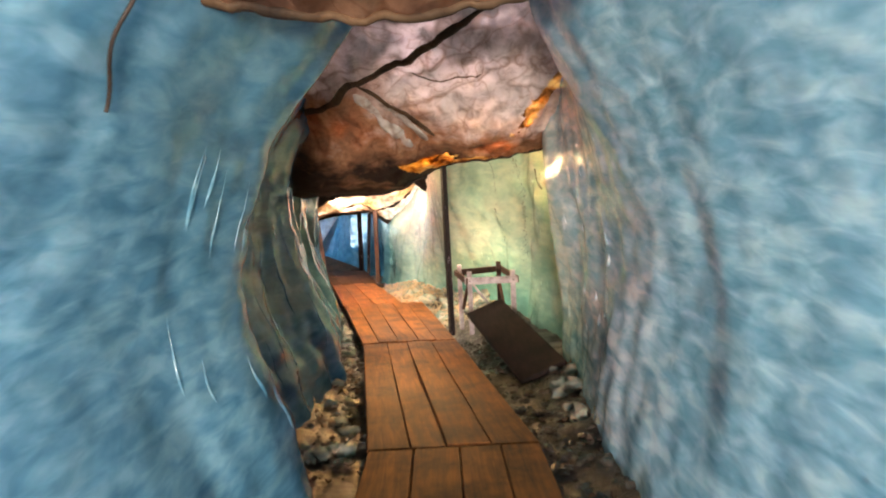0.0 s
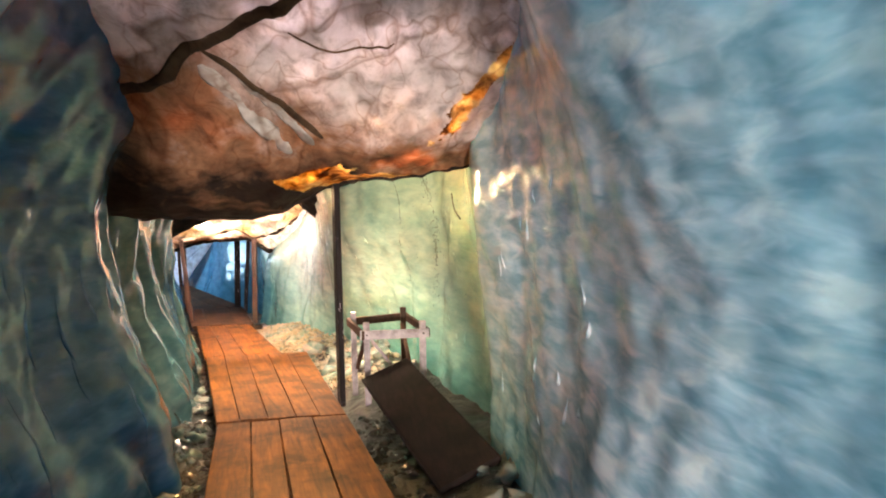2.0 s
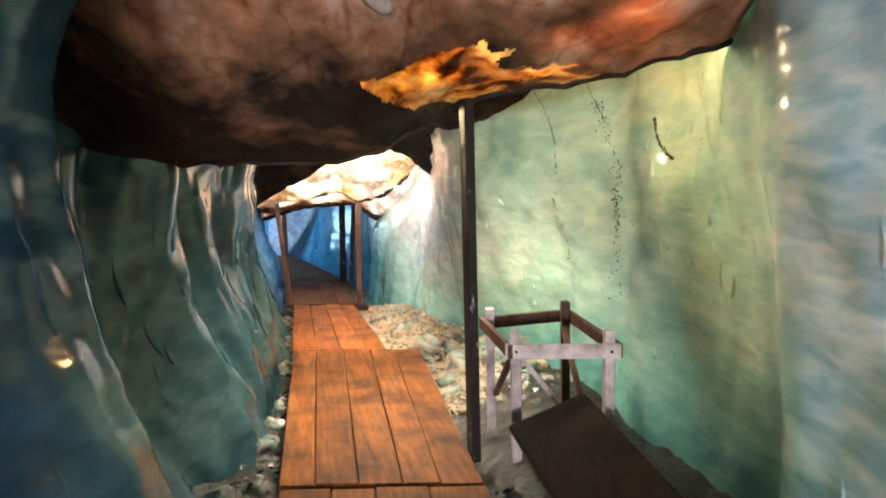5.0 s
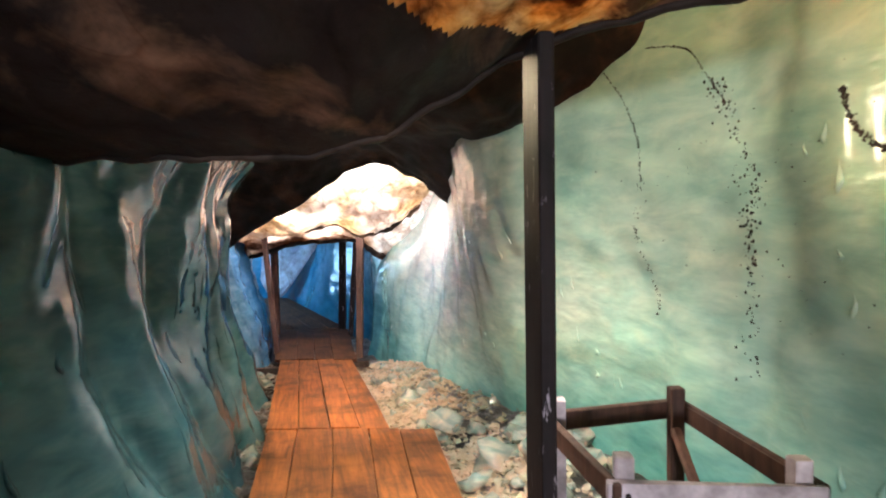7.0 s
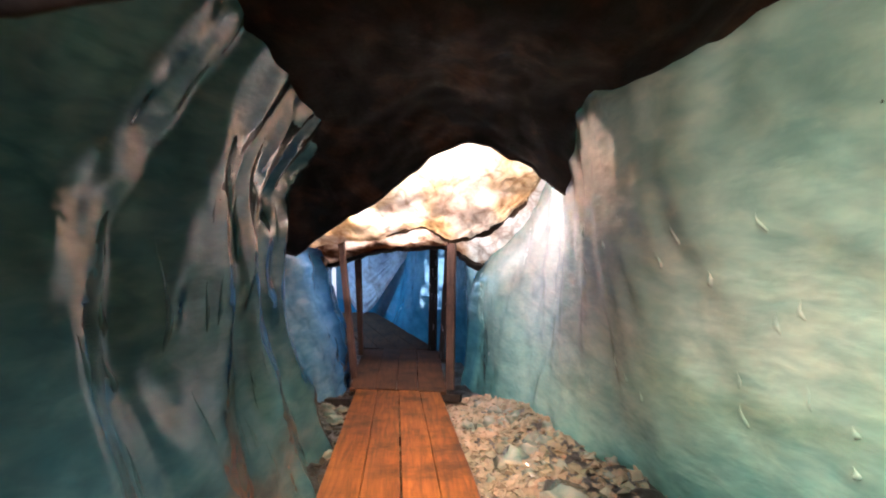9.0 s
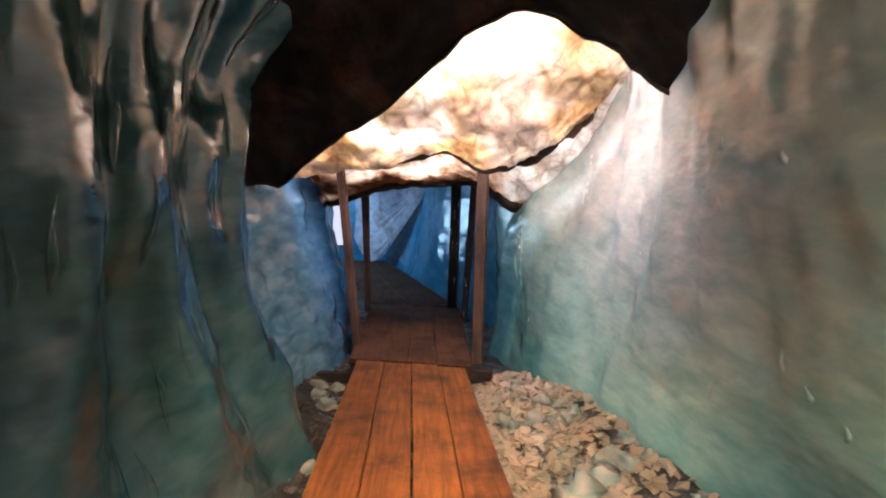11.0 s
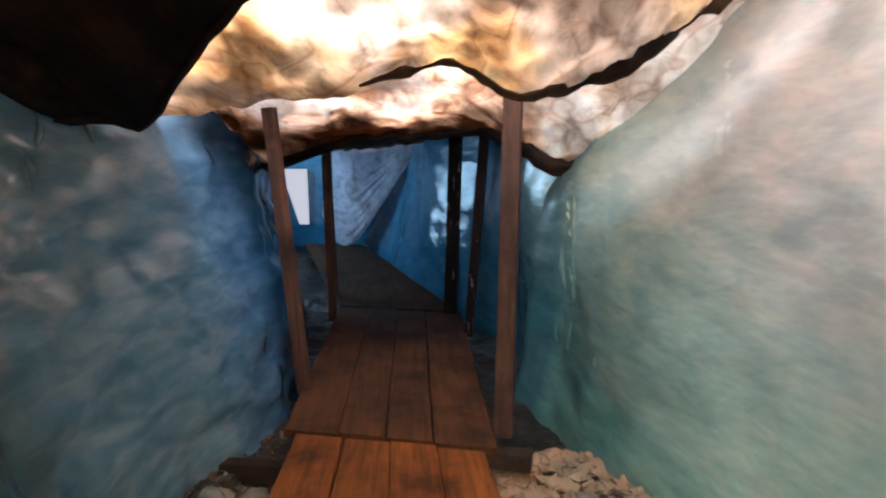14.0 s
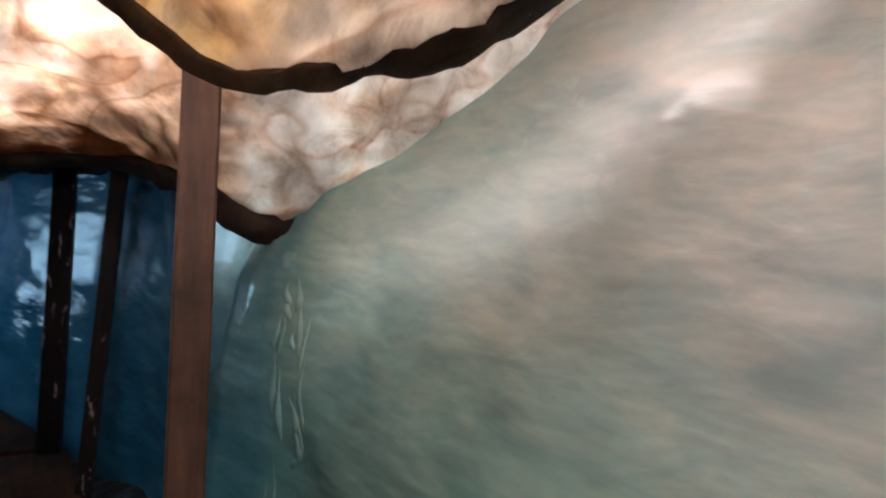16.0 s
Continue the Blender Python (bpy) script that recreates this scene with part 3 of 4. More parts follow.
# bright cover under the flood lamp
pale_sheet, pale_place = cover("tarpaulin", [
    [(-4.3, 15.6, 0.42), (-3.75, 15.75, 0.46), (-3.2, 15.72, 0.53), (-2.68, 15.7, 0.57), (-2.19, 15.7, 0.73), (-1.86, 15.72, 0.57), (-1.5, 15.65, 0.59), (-1.15, 15.35, 0.75), (-0.82, 15.1, 1.0)],
    [(-4.2, 15.2, 0.7), (-3.7, 15.2, 0.75), (-3.2, 15.15, 0.8), (-2.6, 15.0, 0.88), (-2.1, 14.95, 0.92), (-1.7, 15.0, 0.92), (-1.3, 15.0, 0.98), (-0.95, 14.9, 1.1), (-0.62, 14.8, 1.3)],
    [(-4.1, 14.9, 1.2), (-3.6, 14.9, 1.2), (-3.1, 14.8, 1.2), (-2.5, 14.7, 1.22), (-2.0, 14.65, 1.25), (-1.6, 14.7, 1.28), (-1.2, 14.7, 1.35), (-0.8, 14.65, 1.45), (-0.5, 14.6, 1.6)],
    [(-4.0, 14.8, 2.1), (-3.5, 14.8, 2.1), (-3.0, 14.7, 2.1), (-2.5, 14.6, 2.15), (-2.0, 14.55, 2.2), (-1.6, 14.6, 2.2), (-1.2, 14.6, 2.2), (-0.8, 14.55, 2.2), (-0.4, 14.5, 2.2)]],
    COVER_PALE, "pale yellowed tarpaulin brightly lit by a flood lamp", fold=0.032, seed=4.0)
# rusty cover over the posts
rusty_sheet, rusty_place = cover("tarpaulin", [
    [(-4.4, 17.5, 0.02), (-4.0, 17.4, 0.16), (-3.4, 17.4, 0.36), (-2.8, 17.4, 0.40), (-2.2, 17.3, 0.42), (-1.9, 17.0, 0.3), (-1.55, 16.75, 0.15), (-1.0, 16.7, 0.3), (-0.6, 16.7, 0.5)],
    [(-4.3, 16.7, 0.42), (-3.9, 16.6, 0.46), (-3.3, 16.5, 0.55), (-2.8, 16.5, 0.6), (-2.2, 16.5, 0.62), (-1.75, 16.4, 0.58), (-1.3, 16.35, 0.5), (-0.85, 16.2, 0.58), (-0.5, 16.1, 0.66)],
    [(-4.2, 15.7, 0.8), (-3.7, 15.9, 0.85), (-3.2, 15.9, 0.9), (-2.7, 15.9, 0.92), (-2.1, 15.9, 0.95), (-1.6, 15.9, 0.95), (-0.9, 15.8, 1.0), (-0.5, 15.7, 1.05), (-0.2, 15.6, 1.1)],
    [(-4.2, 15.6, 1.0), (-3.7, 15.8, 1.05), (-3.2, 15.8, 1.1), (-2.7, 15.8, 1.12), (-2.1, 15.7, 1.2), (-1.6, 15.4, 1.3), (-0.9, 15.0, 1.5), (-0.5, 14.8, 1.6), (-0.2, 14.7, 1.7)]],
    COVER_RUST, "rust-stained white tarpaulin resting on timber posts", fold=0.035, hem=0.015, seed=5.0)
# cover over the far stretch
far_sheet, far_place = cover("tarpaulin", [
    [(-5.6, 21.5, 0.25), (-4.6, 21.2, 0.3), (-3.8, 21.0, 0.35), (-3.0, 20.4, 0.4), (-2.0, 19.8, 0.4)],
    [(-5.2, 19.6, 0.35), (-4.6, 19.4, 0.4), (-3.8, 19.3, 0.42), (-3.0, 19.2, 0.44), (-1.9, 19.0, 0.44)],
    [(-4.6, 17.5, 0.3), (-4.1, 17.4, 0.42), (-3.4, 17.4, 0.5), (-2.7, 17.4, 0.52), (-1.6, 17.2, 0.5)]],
    COVER_DARK, "dark tarpaulin above the far walkway", fold=0.04, seed=6.0)
# white curtain beside the blue ice
curtain_sheet, curtain_place = cover("curtain", [
    [(-5.35, 21.6, -0.75), (-5.1, 21.6, -1.2), (-4.75, 21.5, -1.15), (-4.3, 21.4, -0.6), (-3.75, 21.1, 0.1), (-3.5, 21.0, 0.3)],
    [(-5.3, 21.6, -0.3), (-5.1, 21.6, -0.4), (-4.8, 21.5, -0.4), (-4.35, 21.4, -0.1), (-3.8, 21.1, 0.25), (-3.5, 21.0, 0.38)],
    [(-5.3, 21.5, 0.55), (-5.1, 21.5, 0.55), (-4.8, 21.4, 0.52), (-4.35, 21.3, 0.5), (-3.8, 21.1, 0.45), (-3.5, 21.0, 0.45)]],
    COVER_WHITE, "white fabric curtain hanging in slanted folds beside blue ice", fold=0.035, seed=7.0, scale=(0.35, 2.2))


band("seam", first_sheet, first_place, [(0.08, 0.47), (0.17, 0.53), (0.24, 0.55), (0.30, 0.60), (0.46, 0.67), (0.64, 0.80)], 0.13, 0.012, COVER_HEM, "dark lapped seam of the cover")
band("fold", first_sheet, first_place, [(0.31, 0.60), (0.37, 0.53), (0.42, 0.47), (0.48, 0.38)], 0.08, 0.012, COVER_HEM, "dark folded crease of the cover")
band("fold", first_sheet, first_place, [(0.30, 0.57), (0.35, 0.47), (0.41, 0.36)], 0.17, 0.005, COVER_RUST, "pale folded crease of the cover")
band("fold", first_sheet, first_place, [(0.345, 0.56), (0.40, 0.47), (0.46, 0.37)], 0.10, 0.005, COVER_RUST, "pale folded crease of the cover")
band("fold", first_sheet, first_place, [(0.44, 0.62), (0.52, 0.58), (0.60, 0.59)], 0.025, 0.006, COVER_HEM, "thin dark crease of the cover")
band("hem", first_sheet, first_place, [(0.0, 0.015), (0.2, 0.012), (0.4, 0.012), (0.5, 0.012), (0.7, 0.012), (0.83, 0.012), (1.0, 0.012)], 0.045, 0.018, COVER_DARK, "dark rolled hem of the cover")
band("hem", pale_sheet, pale_place, [(0.38, 0.04), (0.5, 0.015), (0.62, 0.015), (0.75, 0.03), (0.88, 0.03), (1.0, 0.03)], 0.11, 0.01, COVER_HEM, "dark doubled hem of the cover")
band("hem", rusty_sheet, rusty_place, [(0.0, 0.02), (0.2, 0.02), (0.4, 0.02), (0.6, 0.02), (0.8, 0.02), (1.0, 0.02)], 0.17, 0.05, COVER_DARK, "dark bunched hem of the cover")
band("hem", entrance_sheet, entrance_place, [(0.0, 0.02), (0.35, 0.02), (0.7, 0.02), (1.0, 0.02)], 0.06, 0.02, COVER_HEM, "dark rolled hem of the cover")
band("hem", far_sheet, far_place, [(0.0, 0.02), (0.35, 0.02), (0.7, 0.02), (1.0, 0.02)], 0.08, 0.03, COVER_HEM, "dark rolled hem of the cover")
band("hem", dark_sheet, dark_place, [(0.02, 0.01), (0.2, 0.01), (0.4, 0.01), (0.6, 0.01), (0.8, 0.01), (0.98, 0.01)], 0.05, 0.015, COVER_DARK, "frayed black hem of the cover")


# ---- board walk ----
# y, left edge, right edge of each stretch's two ends, and how many planks
STRETCHES = [(-5.0, -0.6, 0.72, 4.32, -0.69, 0.62, 4), (4.36, -0.7, 0.62, 8.26, -1.26, 0.06, 4), (8.3, -1.28, 0.05, 12.08, -2.17, -0.56, 5),
             (12.12, -2.2, -0.98, 15.62, -3.1, -1.97, 4), (15.66, -3.2, -1.9, 19.0, -4.1, -2.65, 4), (19.04, -4.1, -2.7, 21.7, -5.7, -4.7, 4)]


def plank_bm(a0, a1, b0, b1, ya, yb, za, zb, t=0.045):
    bm = bmesh.new()
    n = 4
    rows = []
    for i in range(n + 1):
        f = i / n
        y, z = ya + (yb - ya) * f, za + (zb - za) * f + random.uniform(-0.004, 0.004)
        l, r = a0 + (b0 - a0) * f + random.uniform(-0.004, 0.004), a1 + (b1 - a1) * f + random.uniform(-0.004, 0.004)
        e = 0.008
        rows.append([bm.verts.new(c) for c in ((l, y, z - t), (l, y, z - e), (l + e, y, z), (r - e, y, z), (r, y, z - e), (r, y, z - t))])
    for p, q in zip(rows, rows[1:]):
        for k in range(6):
            bm.faces.new((p[k], q[k], q[(k + 1) % 6], p[(k + 1) % 6]))
    bm.faces.new(rows[0])
    bm.faces.new(rows[-1][::-1])
    return bm


for ya, la, ra, yb, lb, rb, count in STRETCHES:
    base = tagged(new("boardwalk_section"), "wet orange-brown wooden boardwalk section on bearers", "boardwalk", group="boardwalk sections")
    cuts = [0.0]
    for k in range(count):
        cuts.append(cuts[-1] + random.uniform(0.85, 1.15))
    cuts = [c / cuts[-1] for c in cuts]
    for c, d in zip(cuts, cuts[1:]):
        lift = random.uniform(-0.008, 0.008)
        part("plank", plank_bm(la + (ra - la) * c + 0.0035, la + (ra - la) * d - 0.0035, lb + (rb - lb) * c + 0.0035, lb + (rb - lb) * d - 0.0035,
                               ya, yb + random.uniform(-0.02, 0.0), deck(ya) + lift, deck(yb) + lift), (PLANKS[0] if ya < 4 else PLANKS[1] if ya < 8 else PLANKS[2]) if ya < 15 else SHADED_PLANK, base)
    for f in (0.06, 0.5, 0.94):
        y = ya + (yb - ya) * f
        z = deck(ya) + (deck(yb) - deck(ya)) * f - 0.1
        bar("bearer", (la + (lb - la) * f + 0.05, y, z), (ra + (rb - ra) * f - 0.05, y, z), 0.09, 0.09, DARK_WOOD, base, "dark sodden timber bearer")


# ---- posts ----
def post(foot, top, w, mat, label):
    bar_ob = bar("timber_post", foot, top, w, w * 0.9, mat)
    return tagged(bar_ob, label, "post", group="posts carrying the covers")


bm = box_bm(0.06, 0.21, 2.5, 0.006)
for v in bm.verts:
    v.co += Vector((random.uniform(-0.004, 0.004), random.uniform(-0.004, 0.004), 0))
bmesh.ops.transform(bm, matrix=pose(0.002, 8.75, 0.28, 0, 0, 9), verts=bm.verts)
tagged(part("timber_post", bm, POST_DARK), "tall dark heavy plank post set edgewise beside the boardwalk", "post", group="posts carrying the covers")
post((-3.36, 16.34, -1.44), (-3.5, 16.3, 0.55), 0.085, POST_WOOD, "slim brown timber post at the boardwalk edge")
post((-1.9, 15.9, -1.42), (-1.88, 16.14, 0.66), 0.11, POST_WOOD, "reddish-brown squared timber post at the boardwalk edge")
post((-3.97, 18.45, -1.55), (-3.95, 18.4, 0.4), 0.08, POST_WOOD, "slim brown timber post at the boardwalk edge")
post((-2.45, 18.17, -1.55), (-2.3, 18.2, 0.45), 0.09, POST_DARK, "dark leaning timber post at the boardwalk edge")
post((-2.78, 19.0, -1.6), (-2.72, 19.05, 0.42), 0.14, POST_DARK, "broad dark timber post before blue ice")
post((-4.3, 19.4, -1.6), (-4.35, 19.4, 0.4), 0.07, POST_WOOD, "slim brown timber post at the boardwalk edge")


# ---- trestle and leaning plank ----
def trestle():
    t = tagged(new("trestle"), "weathered grey timber trestle frame beside the ice", "trestle")
    A, B, C_, D_ = (0.17, 9.36), (0.30, 8.68), (0.93, 8.63), (0.80, 9.52)
    top, foot = -0.03, -1.08
    # parts behind the daylit front get darker wood in place of shade
    for x, y in (A, B, C_, D_):
        dark = (x, y) == D_
        bar("leg", (x, y, foot), (x, y, top), 0.07, 0.07, POST_WOOD if dark else GREY_WOOD, t, "timber leg coloured dark for shade" if dark else "")
    for (p, q) in ((A, B), (B, C_), (C_, D_), (D_, A)):
        wood = GREY_WOOD if p == B else POST_WOOD
        dx, dy = q[0] - p[0], q[1] - p[1]
        n = math.hypot(dx, dy)
        ox, oy = dx / n * 0.07, dy / n * 0.07
        sx, sy = dy / n * 0.052, -dx / n * 0.052
        bar("rail", (p[0] - ox + sx, p[1] - oy + sy, top - 0.13), (q[0] + ox + sx, q[1] + oy + sy, top - 0.13), 0.035, 0.10, wood, t, "" if p == B else "timber rail coloured dark for shade")
    bar("brace", (B[0] + 0.05, B[1] + 0.0, top - 0.2), (B[0] + 0.36, B[1] + 0.02, top - 0.62), 0.045, 0.03, GREY_WOOD, t)
    bar("brace", (A[0] + 0.03, A[1] - 0.05, top - 0.7), (B[0] - 0.02, B[1] + 0.06, top - 0.2), 0.045, 0.03, POST_WOOD, t, "timber brace coloured dark for shade")
    bar("brace", (D_[0] - 0.02, D_[1] - 0.05, top - 0.2), (C_[0] - 0.1, C_[1] + 0.3, top - 0.7), 0.045, 0.03, POST_WOOD, t, "timber brace coloured dark for shade")
    for x in (B[0], C_[0]):
        bm = bmesh.new()
        bmesh.ops.create_cone(bm, cap_ends=True, segments=10, radius1=0.012, radius2=0.009, depth=0.014)
        bmesh.ops.transform(bm, matrix=pose(x, B[1] - 0.075 if x == B[0] else C_[1] - 0.075, top - 0.13, 90), verts=bm.verts)
        part("bolt", bm, POST_DARK, t, "dark iron bolt head")


trestle()
bm = box_bm(0.56, 2.1, 0.06, 0.012)
for v in bm.verts:
    v.co += Vector((random.uniform(-0.01, 0.01), random.uniform(-0.01, 0.01), 0))
bmesh.ops.transform(bm, matrix=pose(0.74, 7.45, -0.68, 9, -18, 12), verts=bm.verts)
tagged(part("wide_board", bm, BOARD_WOOD), "wide dark wet board propped against the trestle", "board")


# ---- cross timbers at the joint ----
tagged(bar("cross_timber", (-3.75, 15.3, -1.47), (-2.6, 15.4, -1.47), 0.08, 0.1, DARK_WOOD), "dark cross timber sticking out under the boardwalk", "timber", group="cross timbers")
tagged(bar("cross_timber", (-2.5, 15.75, -1.47), (-1.72, 15.7, -1.46), 0.1, 0.1, DARK_WOOD), "dark cross timber sticking out under the boardwalk", "timber", group="cross timbers")


# ---- ice blocks ----
def ice_block(x, y, r, seed):
    bm = bmesh.new()
    bmesh.ops.create_icosphere(bm, subdivisions=2, radius=r)
    for v in bm.verts:
        d = v.co.normalized()
        k = 0.75 + 0.5 * noise.cell(d * 1.3 + Vector((seed, 0, 0))) * 0.6 + 0.25 * noise.noise(d * 1.6 + Vector((seed, 3, 1)))
        v.co = Vector((d.x * 1.2, d.y, d.z * 0.75)) * r * k
    ob = part("ice_block", bm, BLOCK_ICE, smooth=seed % 3 > 0)
    ob.matrix_world = pose(x, y, ground(x, y) + r * 0.3, seed * 37 % 40 - 20, seed * 53 % 40 - 20, seed * 71 % 360)
    return tagged(ob, "broken dirty ice block lying beside the boardwalk", "ice block", group="ice blocks beside the boardwalk")


rng = random.Random(5)
for k in range(95):
    y = rng.uniform(10.2, 15.4)
    right = lerp_table(RIGHT, y)[0]
    edge = line_table([(8.4, 0.1), (12.0, -0.5), (12.2, -0.95), (15.6, -1.9)], y)[0]
    ice_block(rng.uniform(edge + 0.12, max(edge + 0.2, right - 0.05)), y, rng.choice((0.04, 0.06, 0.075, 0.1, 0.15)) * (1.0 if y < 11.5 else 0.65) * rng.uniform(0.85, 1.15), k + 1)
for k in range(48):
    y = rng.uniform(4.4, 15.4)
    left = lerp_table(LEFT, y)[0]
    edge = line_table([(4.3, -0.7), (8.4, -1.28), (12.0, -2.17), (15.6, -3.1)], y)[0]
    ice_block(rng.uniform(min(left + 0.05, edge - 0.15), edge - 0.1), y, rng.uniform(0.045, 0.11), k + 160)
for k in range(22):
    y = rng.uniform(4.8, 7.0)
    ice_block(rng.uniform(0.8, 1.4), y, rng.uniform(0.06, 0.15), k + 290)


def gravel(name, label, count, spots, size, mat, seed):
    """Loose small stones as one heap."""
    g = random.Random(seed)
    verts, faces = [], []
    base = [Vector(c) for c in ((1, 0, -0.4), (-0.5, 0.87, -0.4), (-0.5, -0.87, -0.4), (0.4, 0.6, 0.4), (-0.8, 0.1, 0.4), (0.4, -0.7, 0.45))]
    tris = ((0, 2, 1), (3, 4, 5), (0, 1, 3), (1, 4, 3), (1, 2, 4), (2, 5, 4), (2, 0, 5), (0, 3, 5))
    for k in range(count):
        c = Vector(spots(g))
        r = size * g.choice((0.5, 0.7, 1.0, 1.4, 2.0))
        m = Euler((g.uniform(-0.6, 0.6), g.uniform(-0.6, 0.6), g.uniform(0, 6.3))).to_matrix()
        n0 = len(verts)
        verts += [tuple(c + m @ Vector((v.x * r * g.uniform(0.7, 1.3), v.y * r, v.z * r * 0.55))) for v in base]
        faces += [tuple(n0 + i for i in t) for t in tris]
    me = bpy.data.meshes.new(name)
    me.from_pydata(verts, [], faces)
    me.materials.append(mat)
    return tagged(new(name, me), label, "gravel", kind="stuff")


def beside_right(g):
    y = g.uniform(10.1, 15.9)
    r = line_table(EDGES, y)[1]
    x = r + 0.03 + abs(g.gauss(0, 0.5))
    x = min(x, lerp_table(RIGHT, y)[0] + 0.05)
    return x, y, ground(x, y) + 0.015


def beside_left(g):
    y = g.uniform(4.2, 16.0)
    l = line_table(EDGES, y)[0]
    x = max(l - 0.03 - abs(g.gauss(0, 0.3)), lerp_table(LEFT, y)[0] - 0.05)
    return x, y, ground(x, y) + 0.015


def start_right(g):
    y = g.uniform(3.6, 8.4)
    r = line_table(EDGES, y)[1]
    x = min(r + 0.05 + abs(g.gauss(0, 0.4)), 1.5)
    return x, y, ground(x, y) + 0.01


gravel("ice_gravel", "heap of small broken brown-grey ice pieces", 3000, beside_right, 0.036, ICE_RUBBLE, 11)
gravel("ice_gravel", "strip of small broken ice and stones along the boardwalk", 900, beside_left, 0.028, DARK_RUBBLE, 12)
gravel("ice_gravel", "scattered dark stones and ice beside the board", 500, start_right, 0.03, DARK_RUBBLE, 13)


# ---- dirt in the ice ----
def speck_band(name, label, path, count, spread, size, seed):
    g = random.Random(seed)
    verts, faces = [], []
    for k in range(count):
        q = spline([(0, *p) for p in path], g.random())
        y, z = q.y + g.gauss(0, spread), q.z + g.gauss(0, spread * 0.6)
        x = wall_x(RIGHT, 1, y, z - deck(y)) - 0.002
        r = size * g.uniform(0.35, 1.3)
        n0 = len(verts)
        verts += [(x - 0.35 * r, y, z), (x + 0.3 * r, y - r, z - 0.2 * r), (x + 0.3 * r, y + 0.2 * r, z - r), (x + 0.3 * r, y + r, z + 0.3 * r), (x + 0.3 * r, y - 0.3 * r, z + r)]
        faces += [(n0, n0 + 1, n0 + 2), (n0, n0 + 2, n0 + 3), (n0, n0 + 3, n0 + 4), (n0, n0 + 4, n0 + 1)]
    me = bpy.data.meshes.new(name)
    me.from_pydata(verts, [], faces)
    me.materials.append(DARK_WOOD)
    return tagged(new(name, me), label, "dirt", kind="stuff")


speck_band("dirt_specks", "band of dark grit frozen into the ice face", [(9.97, 1.6), (9.88, 1.47), (9.77, 1.13), (9.75, 0.92), (9.75, 0.71), (9.73, 0.38), (9.74, -0.11)], 200, 0.032, 0.012, 21)
speck_band("dirt_specks", "curved line of dark grit frozen into the ice face", [(10.37, 1.06), (10.45, 0.78), (10.45, 0.7), (10.38, 0.43), (10.43, 0.16)], 70, 0.014, 0.009, 22)
speck_band("dirt_specks", "fine dark crack running down the ice face", [(10.64, 1.87), (10.5, 1.6), (10.4, 1.33), (10.37, 1.06)], 260, 0.003, 0.006, 24)
speck_band("dirt_specks", "fine dark crack along the top of the ice face", [(10.37, 1.9), (10.2, 1.86), (10.07, 1.76), (9.88, 1.47)], 260, 0.003, 0.006, 25)
speck_band("dirt_specks", "short dark stained crack in the pale ice", [(9.17, 1.4), (9.13, 1.28), (9.03, 1.15), (8.94, 1.1)], 200, 0.008, 0.01, 26)
speck_band("dirt_specks", "scattered dark grit frozen into the ice face", [(8.4, 1.4), (9.3, 1.2), (10.2, 0.9), (9.0, 0.2)], 80, 0.28, 0.007, 23)


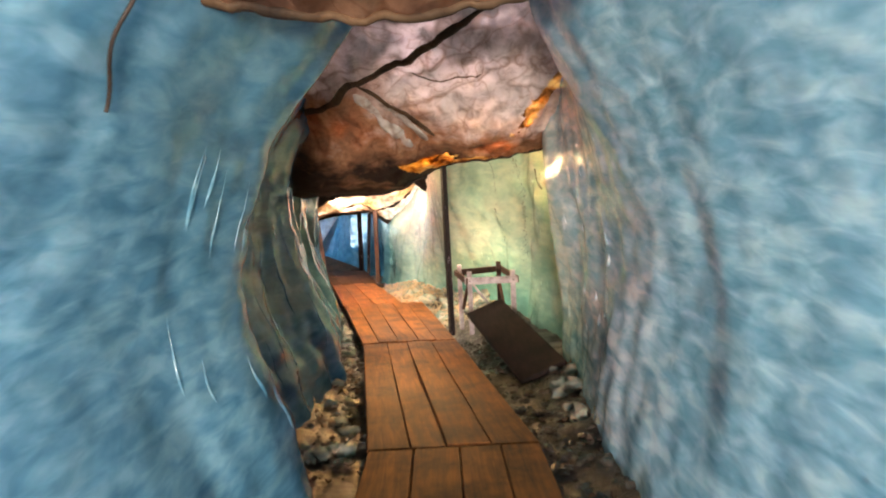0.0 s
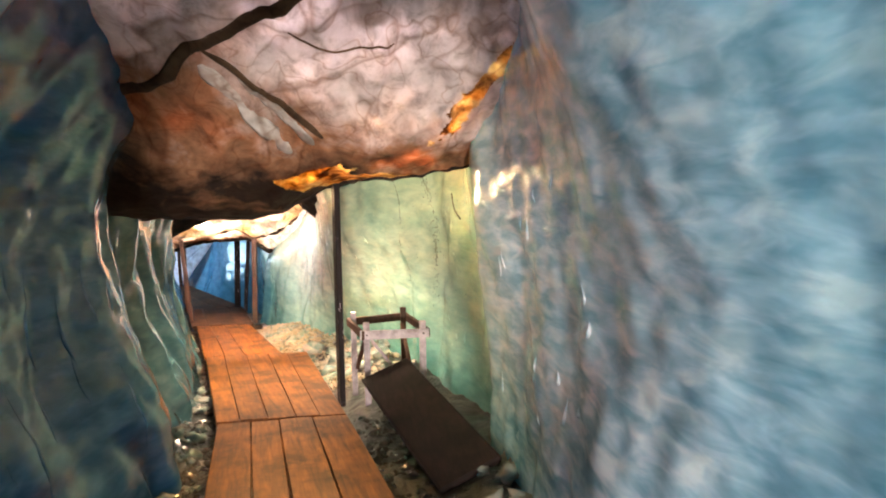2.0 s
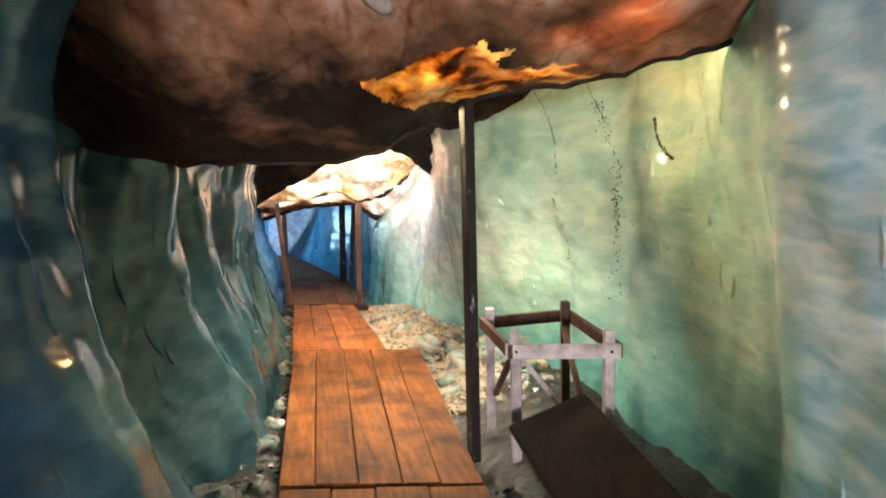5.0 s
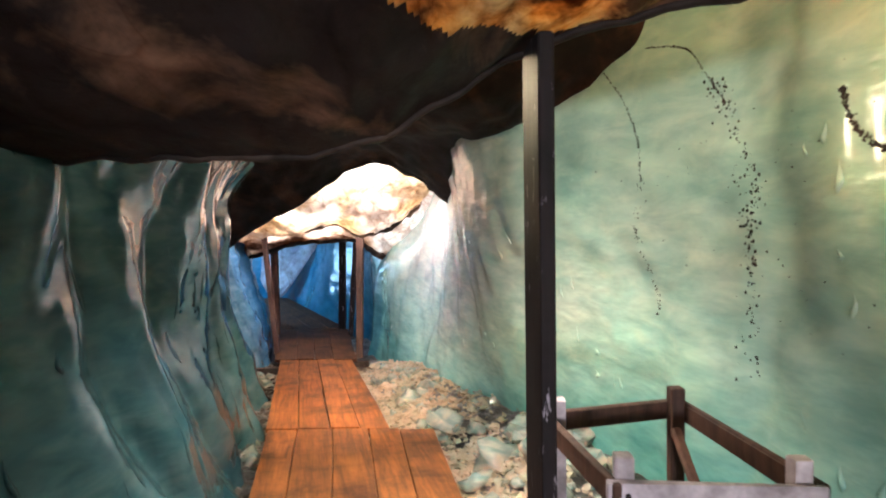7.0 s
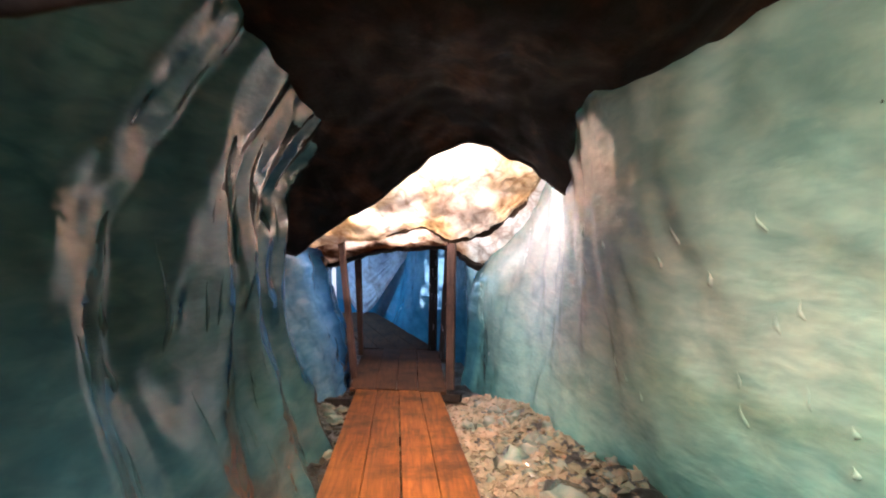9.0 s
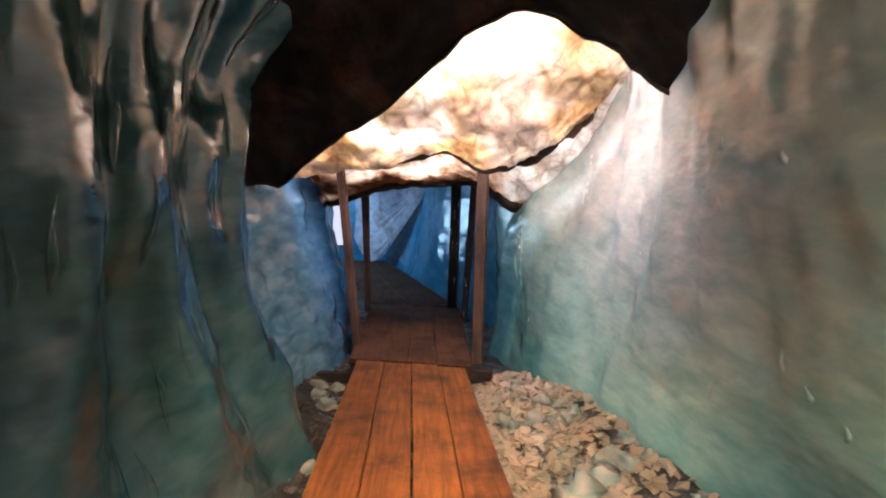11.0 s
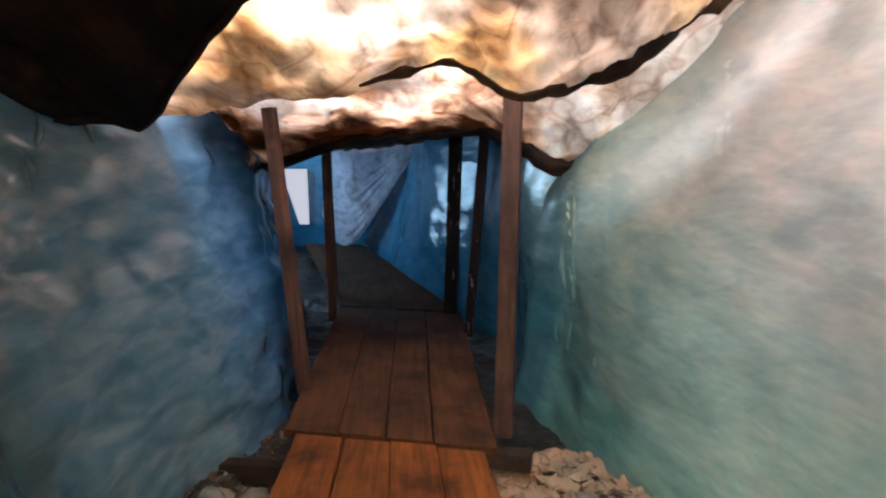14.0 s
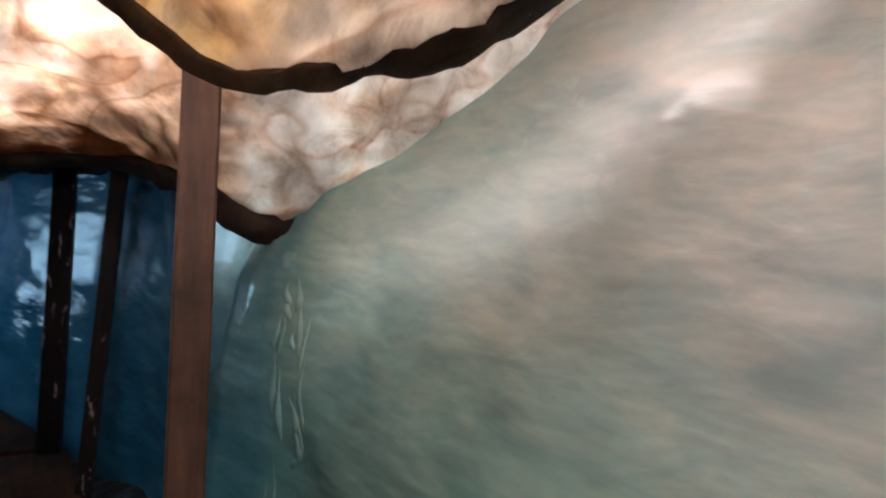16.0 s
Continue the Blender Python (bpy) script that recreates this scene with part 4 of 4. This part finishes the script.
# ---- frozen drips on the ice ----
def drips(name, label, table, side, mat, spots, seed):
    """Clear teardrop ridges that run down an ice face, as one object."""
    g = random.Random(seed)
    verts, faces = [], []
    for y0, y1, low, high, count, shortest, longest in spots:
        for k in range(count):
            y, h, r = g.uniform(y0, y1), g.uniform(low, high), g.uniform(0.009, 0.024)
            length, sway = g.uniform(shortest, longest), g.uniform(-0.12, 0.12)
            n0, rings = len(verts), 9
            for i in range(rings):
                f = i / (rings - 1)
                hh, yy = h - length * f, y + sway * length * f + 0.01 * math.sin(f * 5 + k)
                x, w = wall_x(table, side, yy, hh), r * (0.1 + math.sin(math.pi * f ** 1.8))
                for a in range(6):
                    c = a * math.pi / 3
                    verts.append((x - side * w * 0.7 * math.cos(c), yy + w * math.sin(c), hh + deck(yy)))
            for i in range(rings - 1):
                faces += [(n0 + 6 * i + a, n0 + 6 * i + (a + 1) % 6, n0 + 6 * i + 6 + (a + 1) % 6, n0 + 6 * i + 6 + a) for a in range(6)]
    me = bpy.data.meshes.new(name)
    me.from_pydata(verts, [], faces)
    me.materials.append(mat)
    me.polygons.foreach_set("use_smooth", [True] * len(me.polygons))
    return tagged(new(name, me), label, "ice drip", kind="stuff")


drips("frozen_drips", "clear frozen drips glinting on the pale ice wall", RIGHT, 1, ICE,
      [(10.8, 13.2, 0.6, 2.0, 20, 0.05, 0.14), (5.0, 7.3, 0.6, 2.6, 16, 0.06, 0.22), (8.0, 9.4, 0.6, 2.6, 16, 0.06, 0.2), (16.35, 16.62, 0.5, 1.5, 22, 0.06, 0.3)], 31)
drips("frozen_drips", "clear frozen drips running down the dark ice wall", LEFT, -1, ICE_DARK,
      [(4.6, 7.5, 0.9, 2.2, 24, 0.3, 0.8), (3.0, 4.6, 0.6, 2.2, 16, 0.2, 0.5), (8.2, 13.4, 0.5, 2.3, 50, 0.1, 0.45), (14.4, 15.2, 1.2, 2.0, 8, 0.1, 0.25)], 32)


# ---- cable by the mouth ----
def cable():
    crv = bpy.data.curves.new("cable", "CURVE")
    crv.dimensions, crv.bevel_depth, crv.bevel_resolution = "3D", 0.008, 2
    sp = crv.splines.new("POLY")
    pts = []
    for i in range(25):
        f = i / 24
        y = 2.0 + 0.22 * f + 0.02 * math.sin(f * 9)
        z = 2.18 - 0.45 * f
        pts.append((wall_x(LEFT, -1, y, z - deck(y)) + 0.02, y, z))
    sp.points.add(len(pts) - 1)
    for p, c in zip(sp.points, pts):
        p.co = (*c, 1)
    crv.materials.append(DARK_WOOD)
    ob = new("cable", crv)
    me = bpy.data.meshes.new_from_object(ob)
    bpy.data.objects.remove(ob)
    tagged(new("cable", me), "thin black cable hanging against the blue ice", "cable")


cable()


# larger clear blocks on the heap
for x, y, r in ((-0.05, 11.25, 0.24), (0.3, 11.0, 0.2), (0.22, 11.55, 0.17), (-0.9, 13.2, 0.16), (-0.7, 13.6, 0.12), (-0.15, 10.6, 0.13), (-0.45, 12.3, 0.2), (0.55, 10.7, 0.18)):
    ice_block(x, y, r, int(100 * abs(x) + 7 * y))
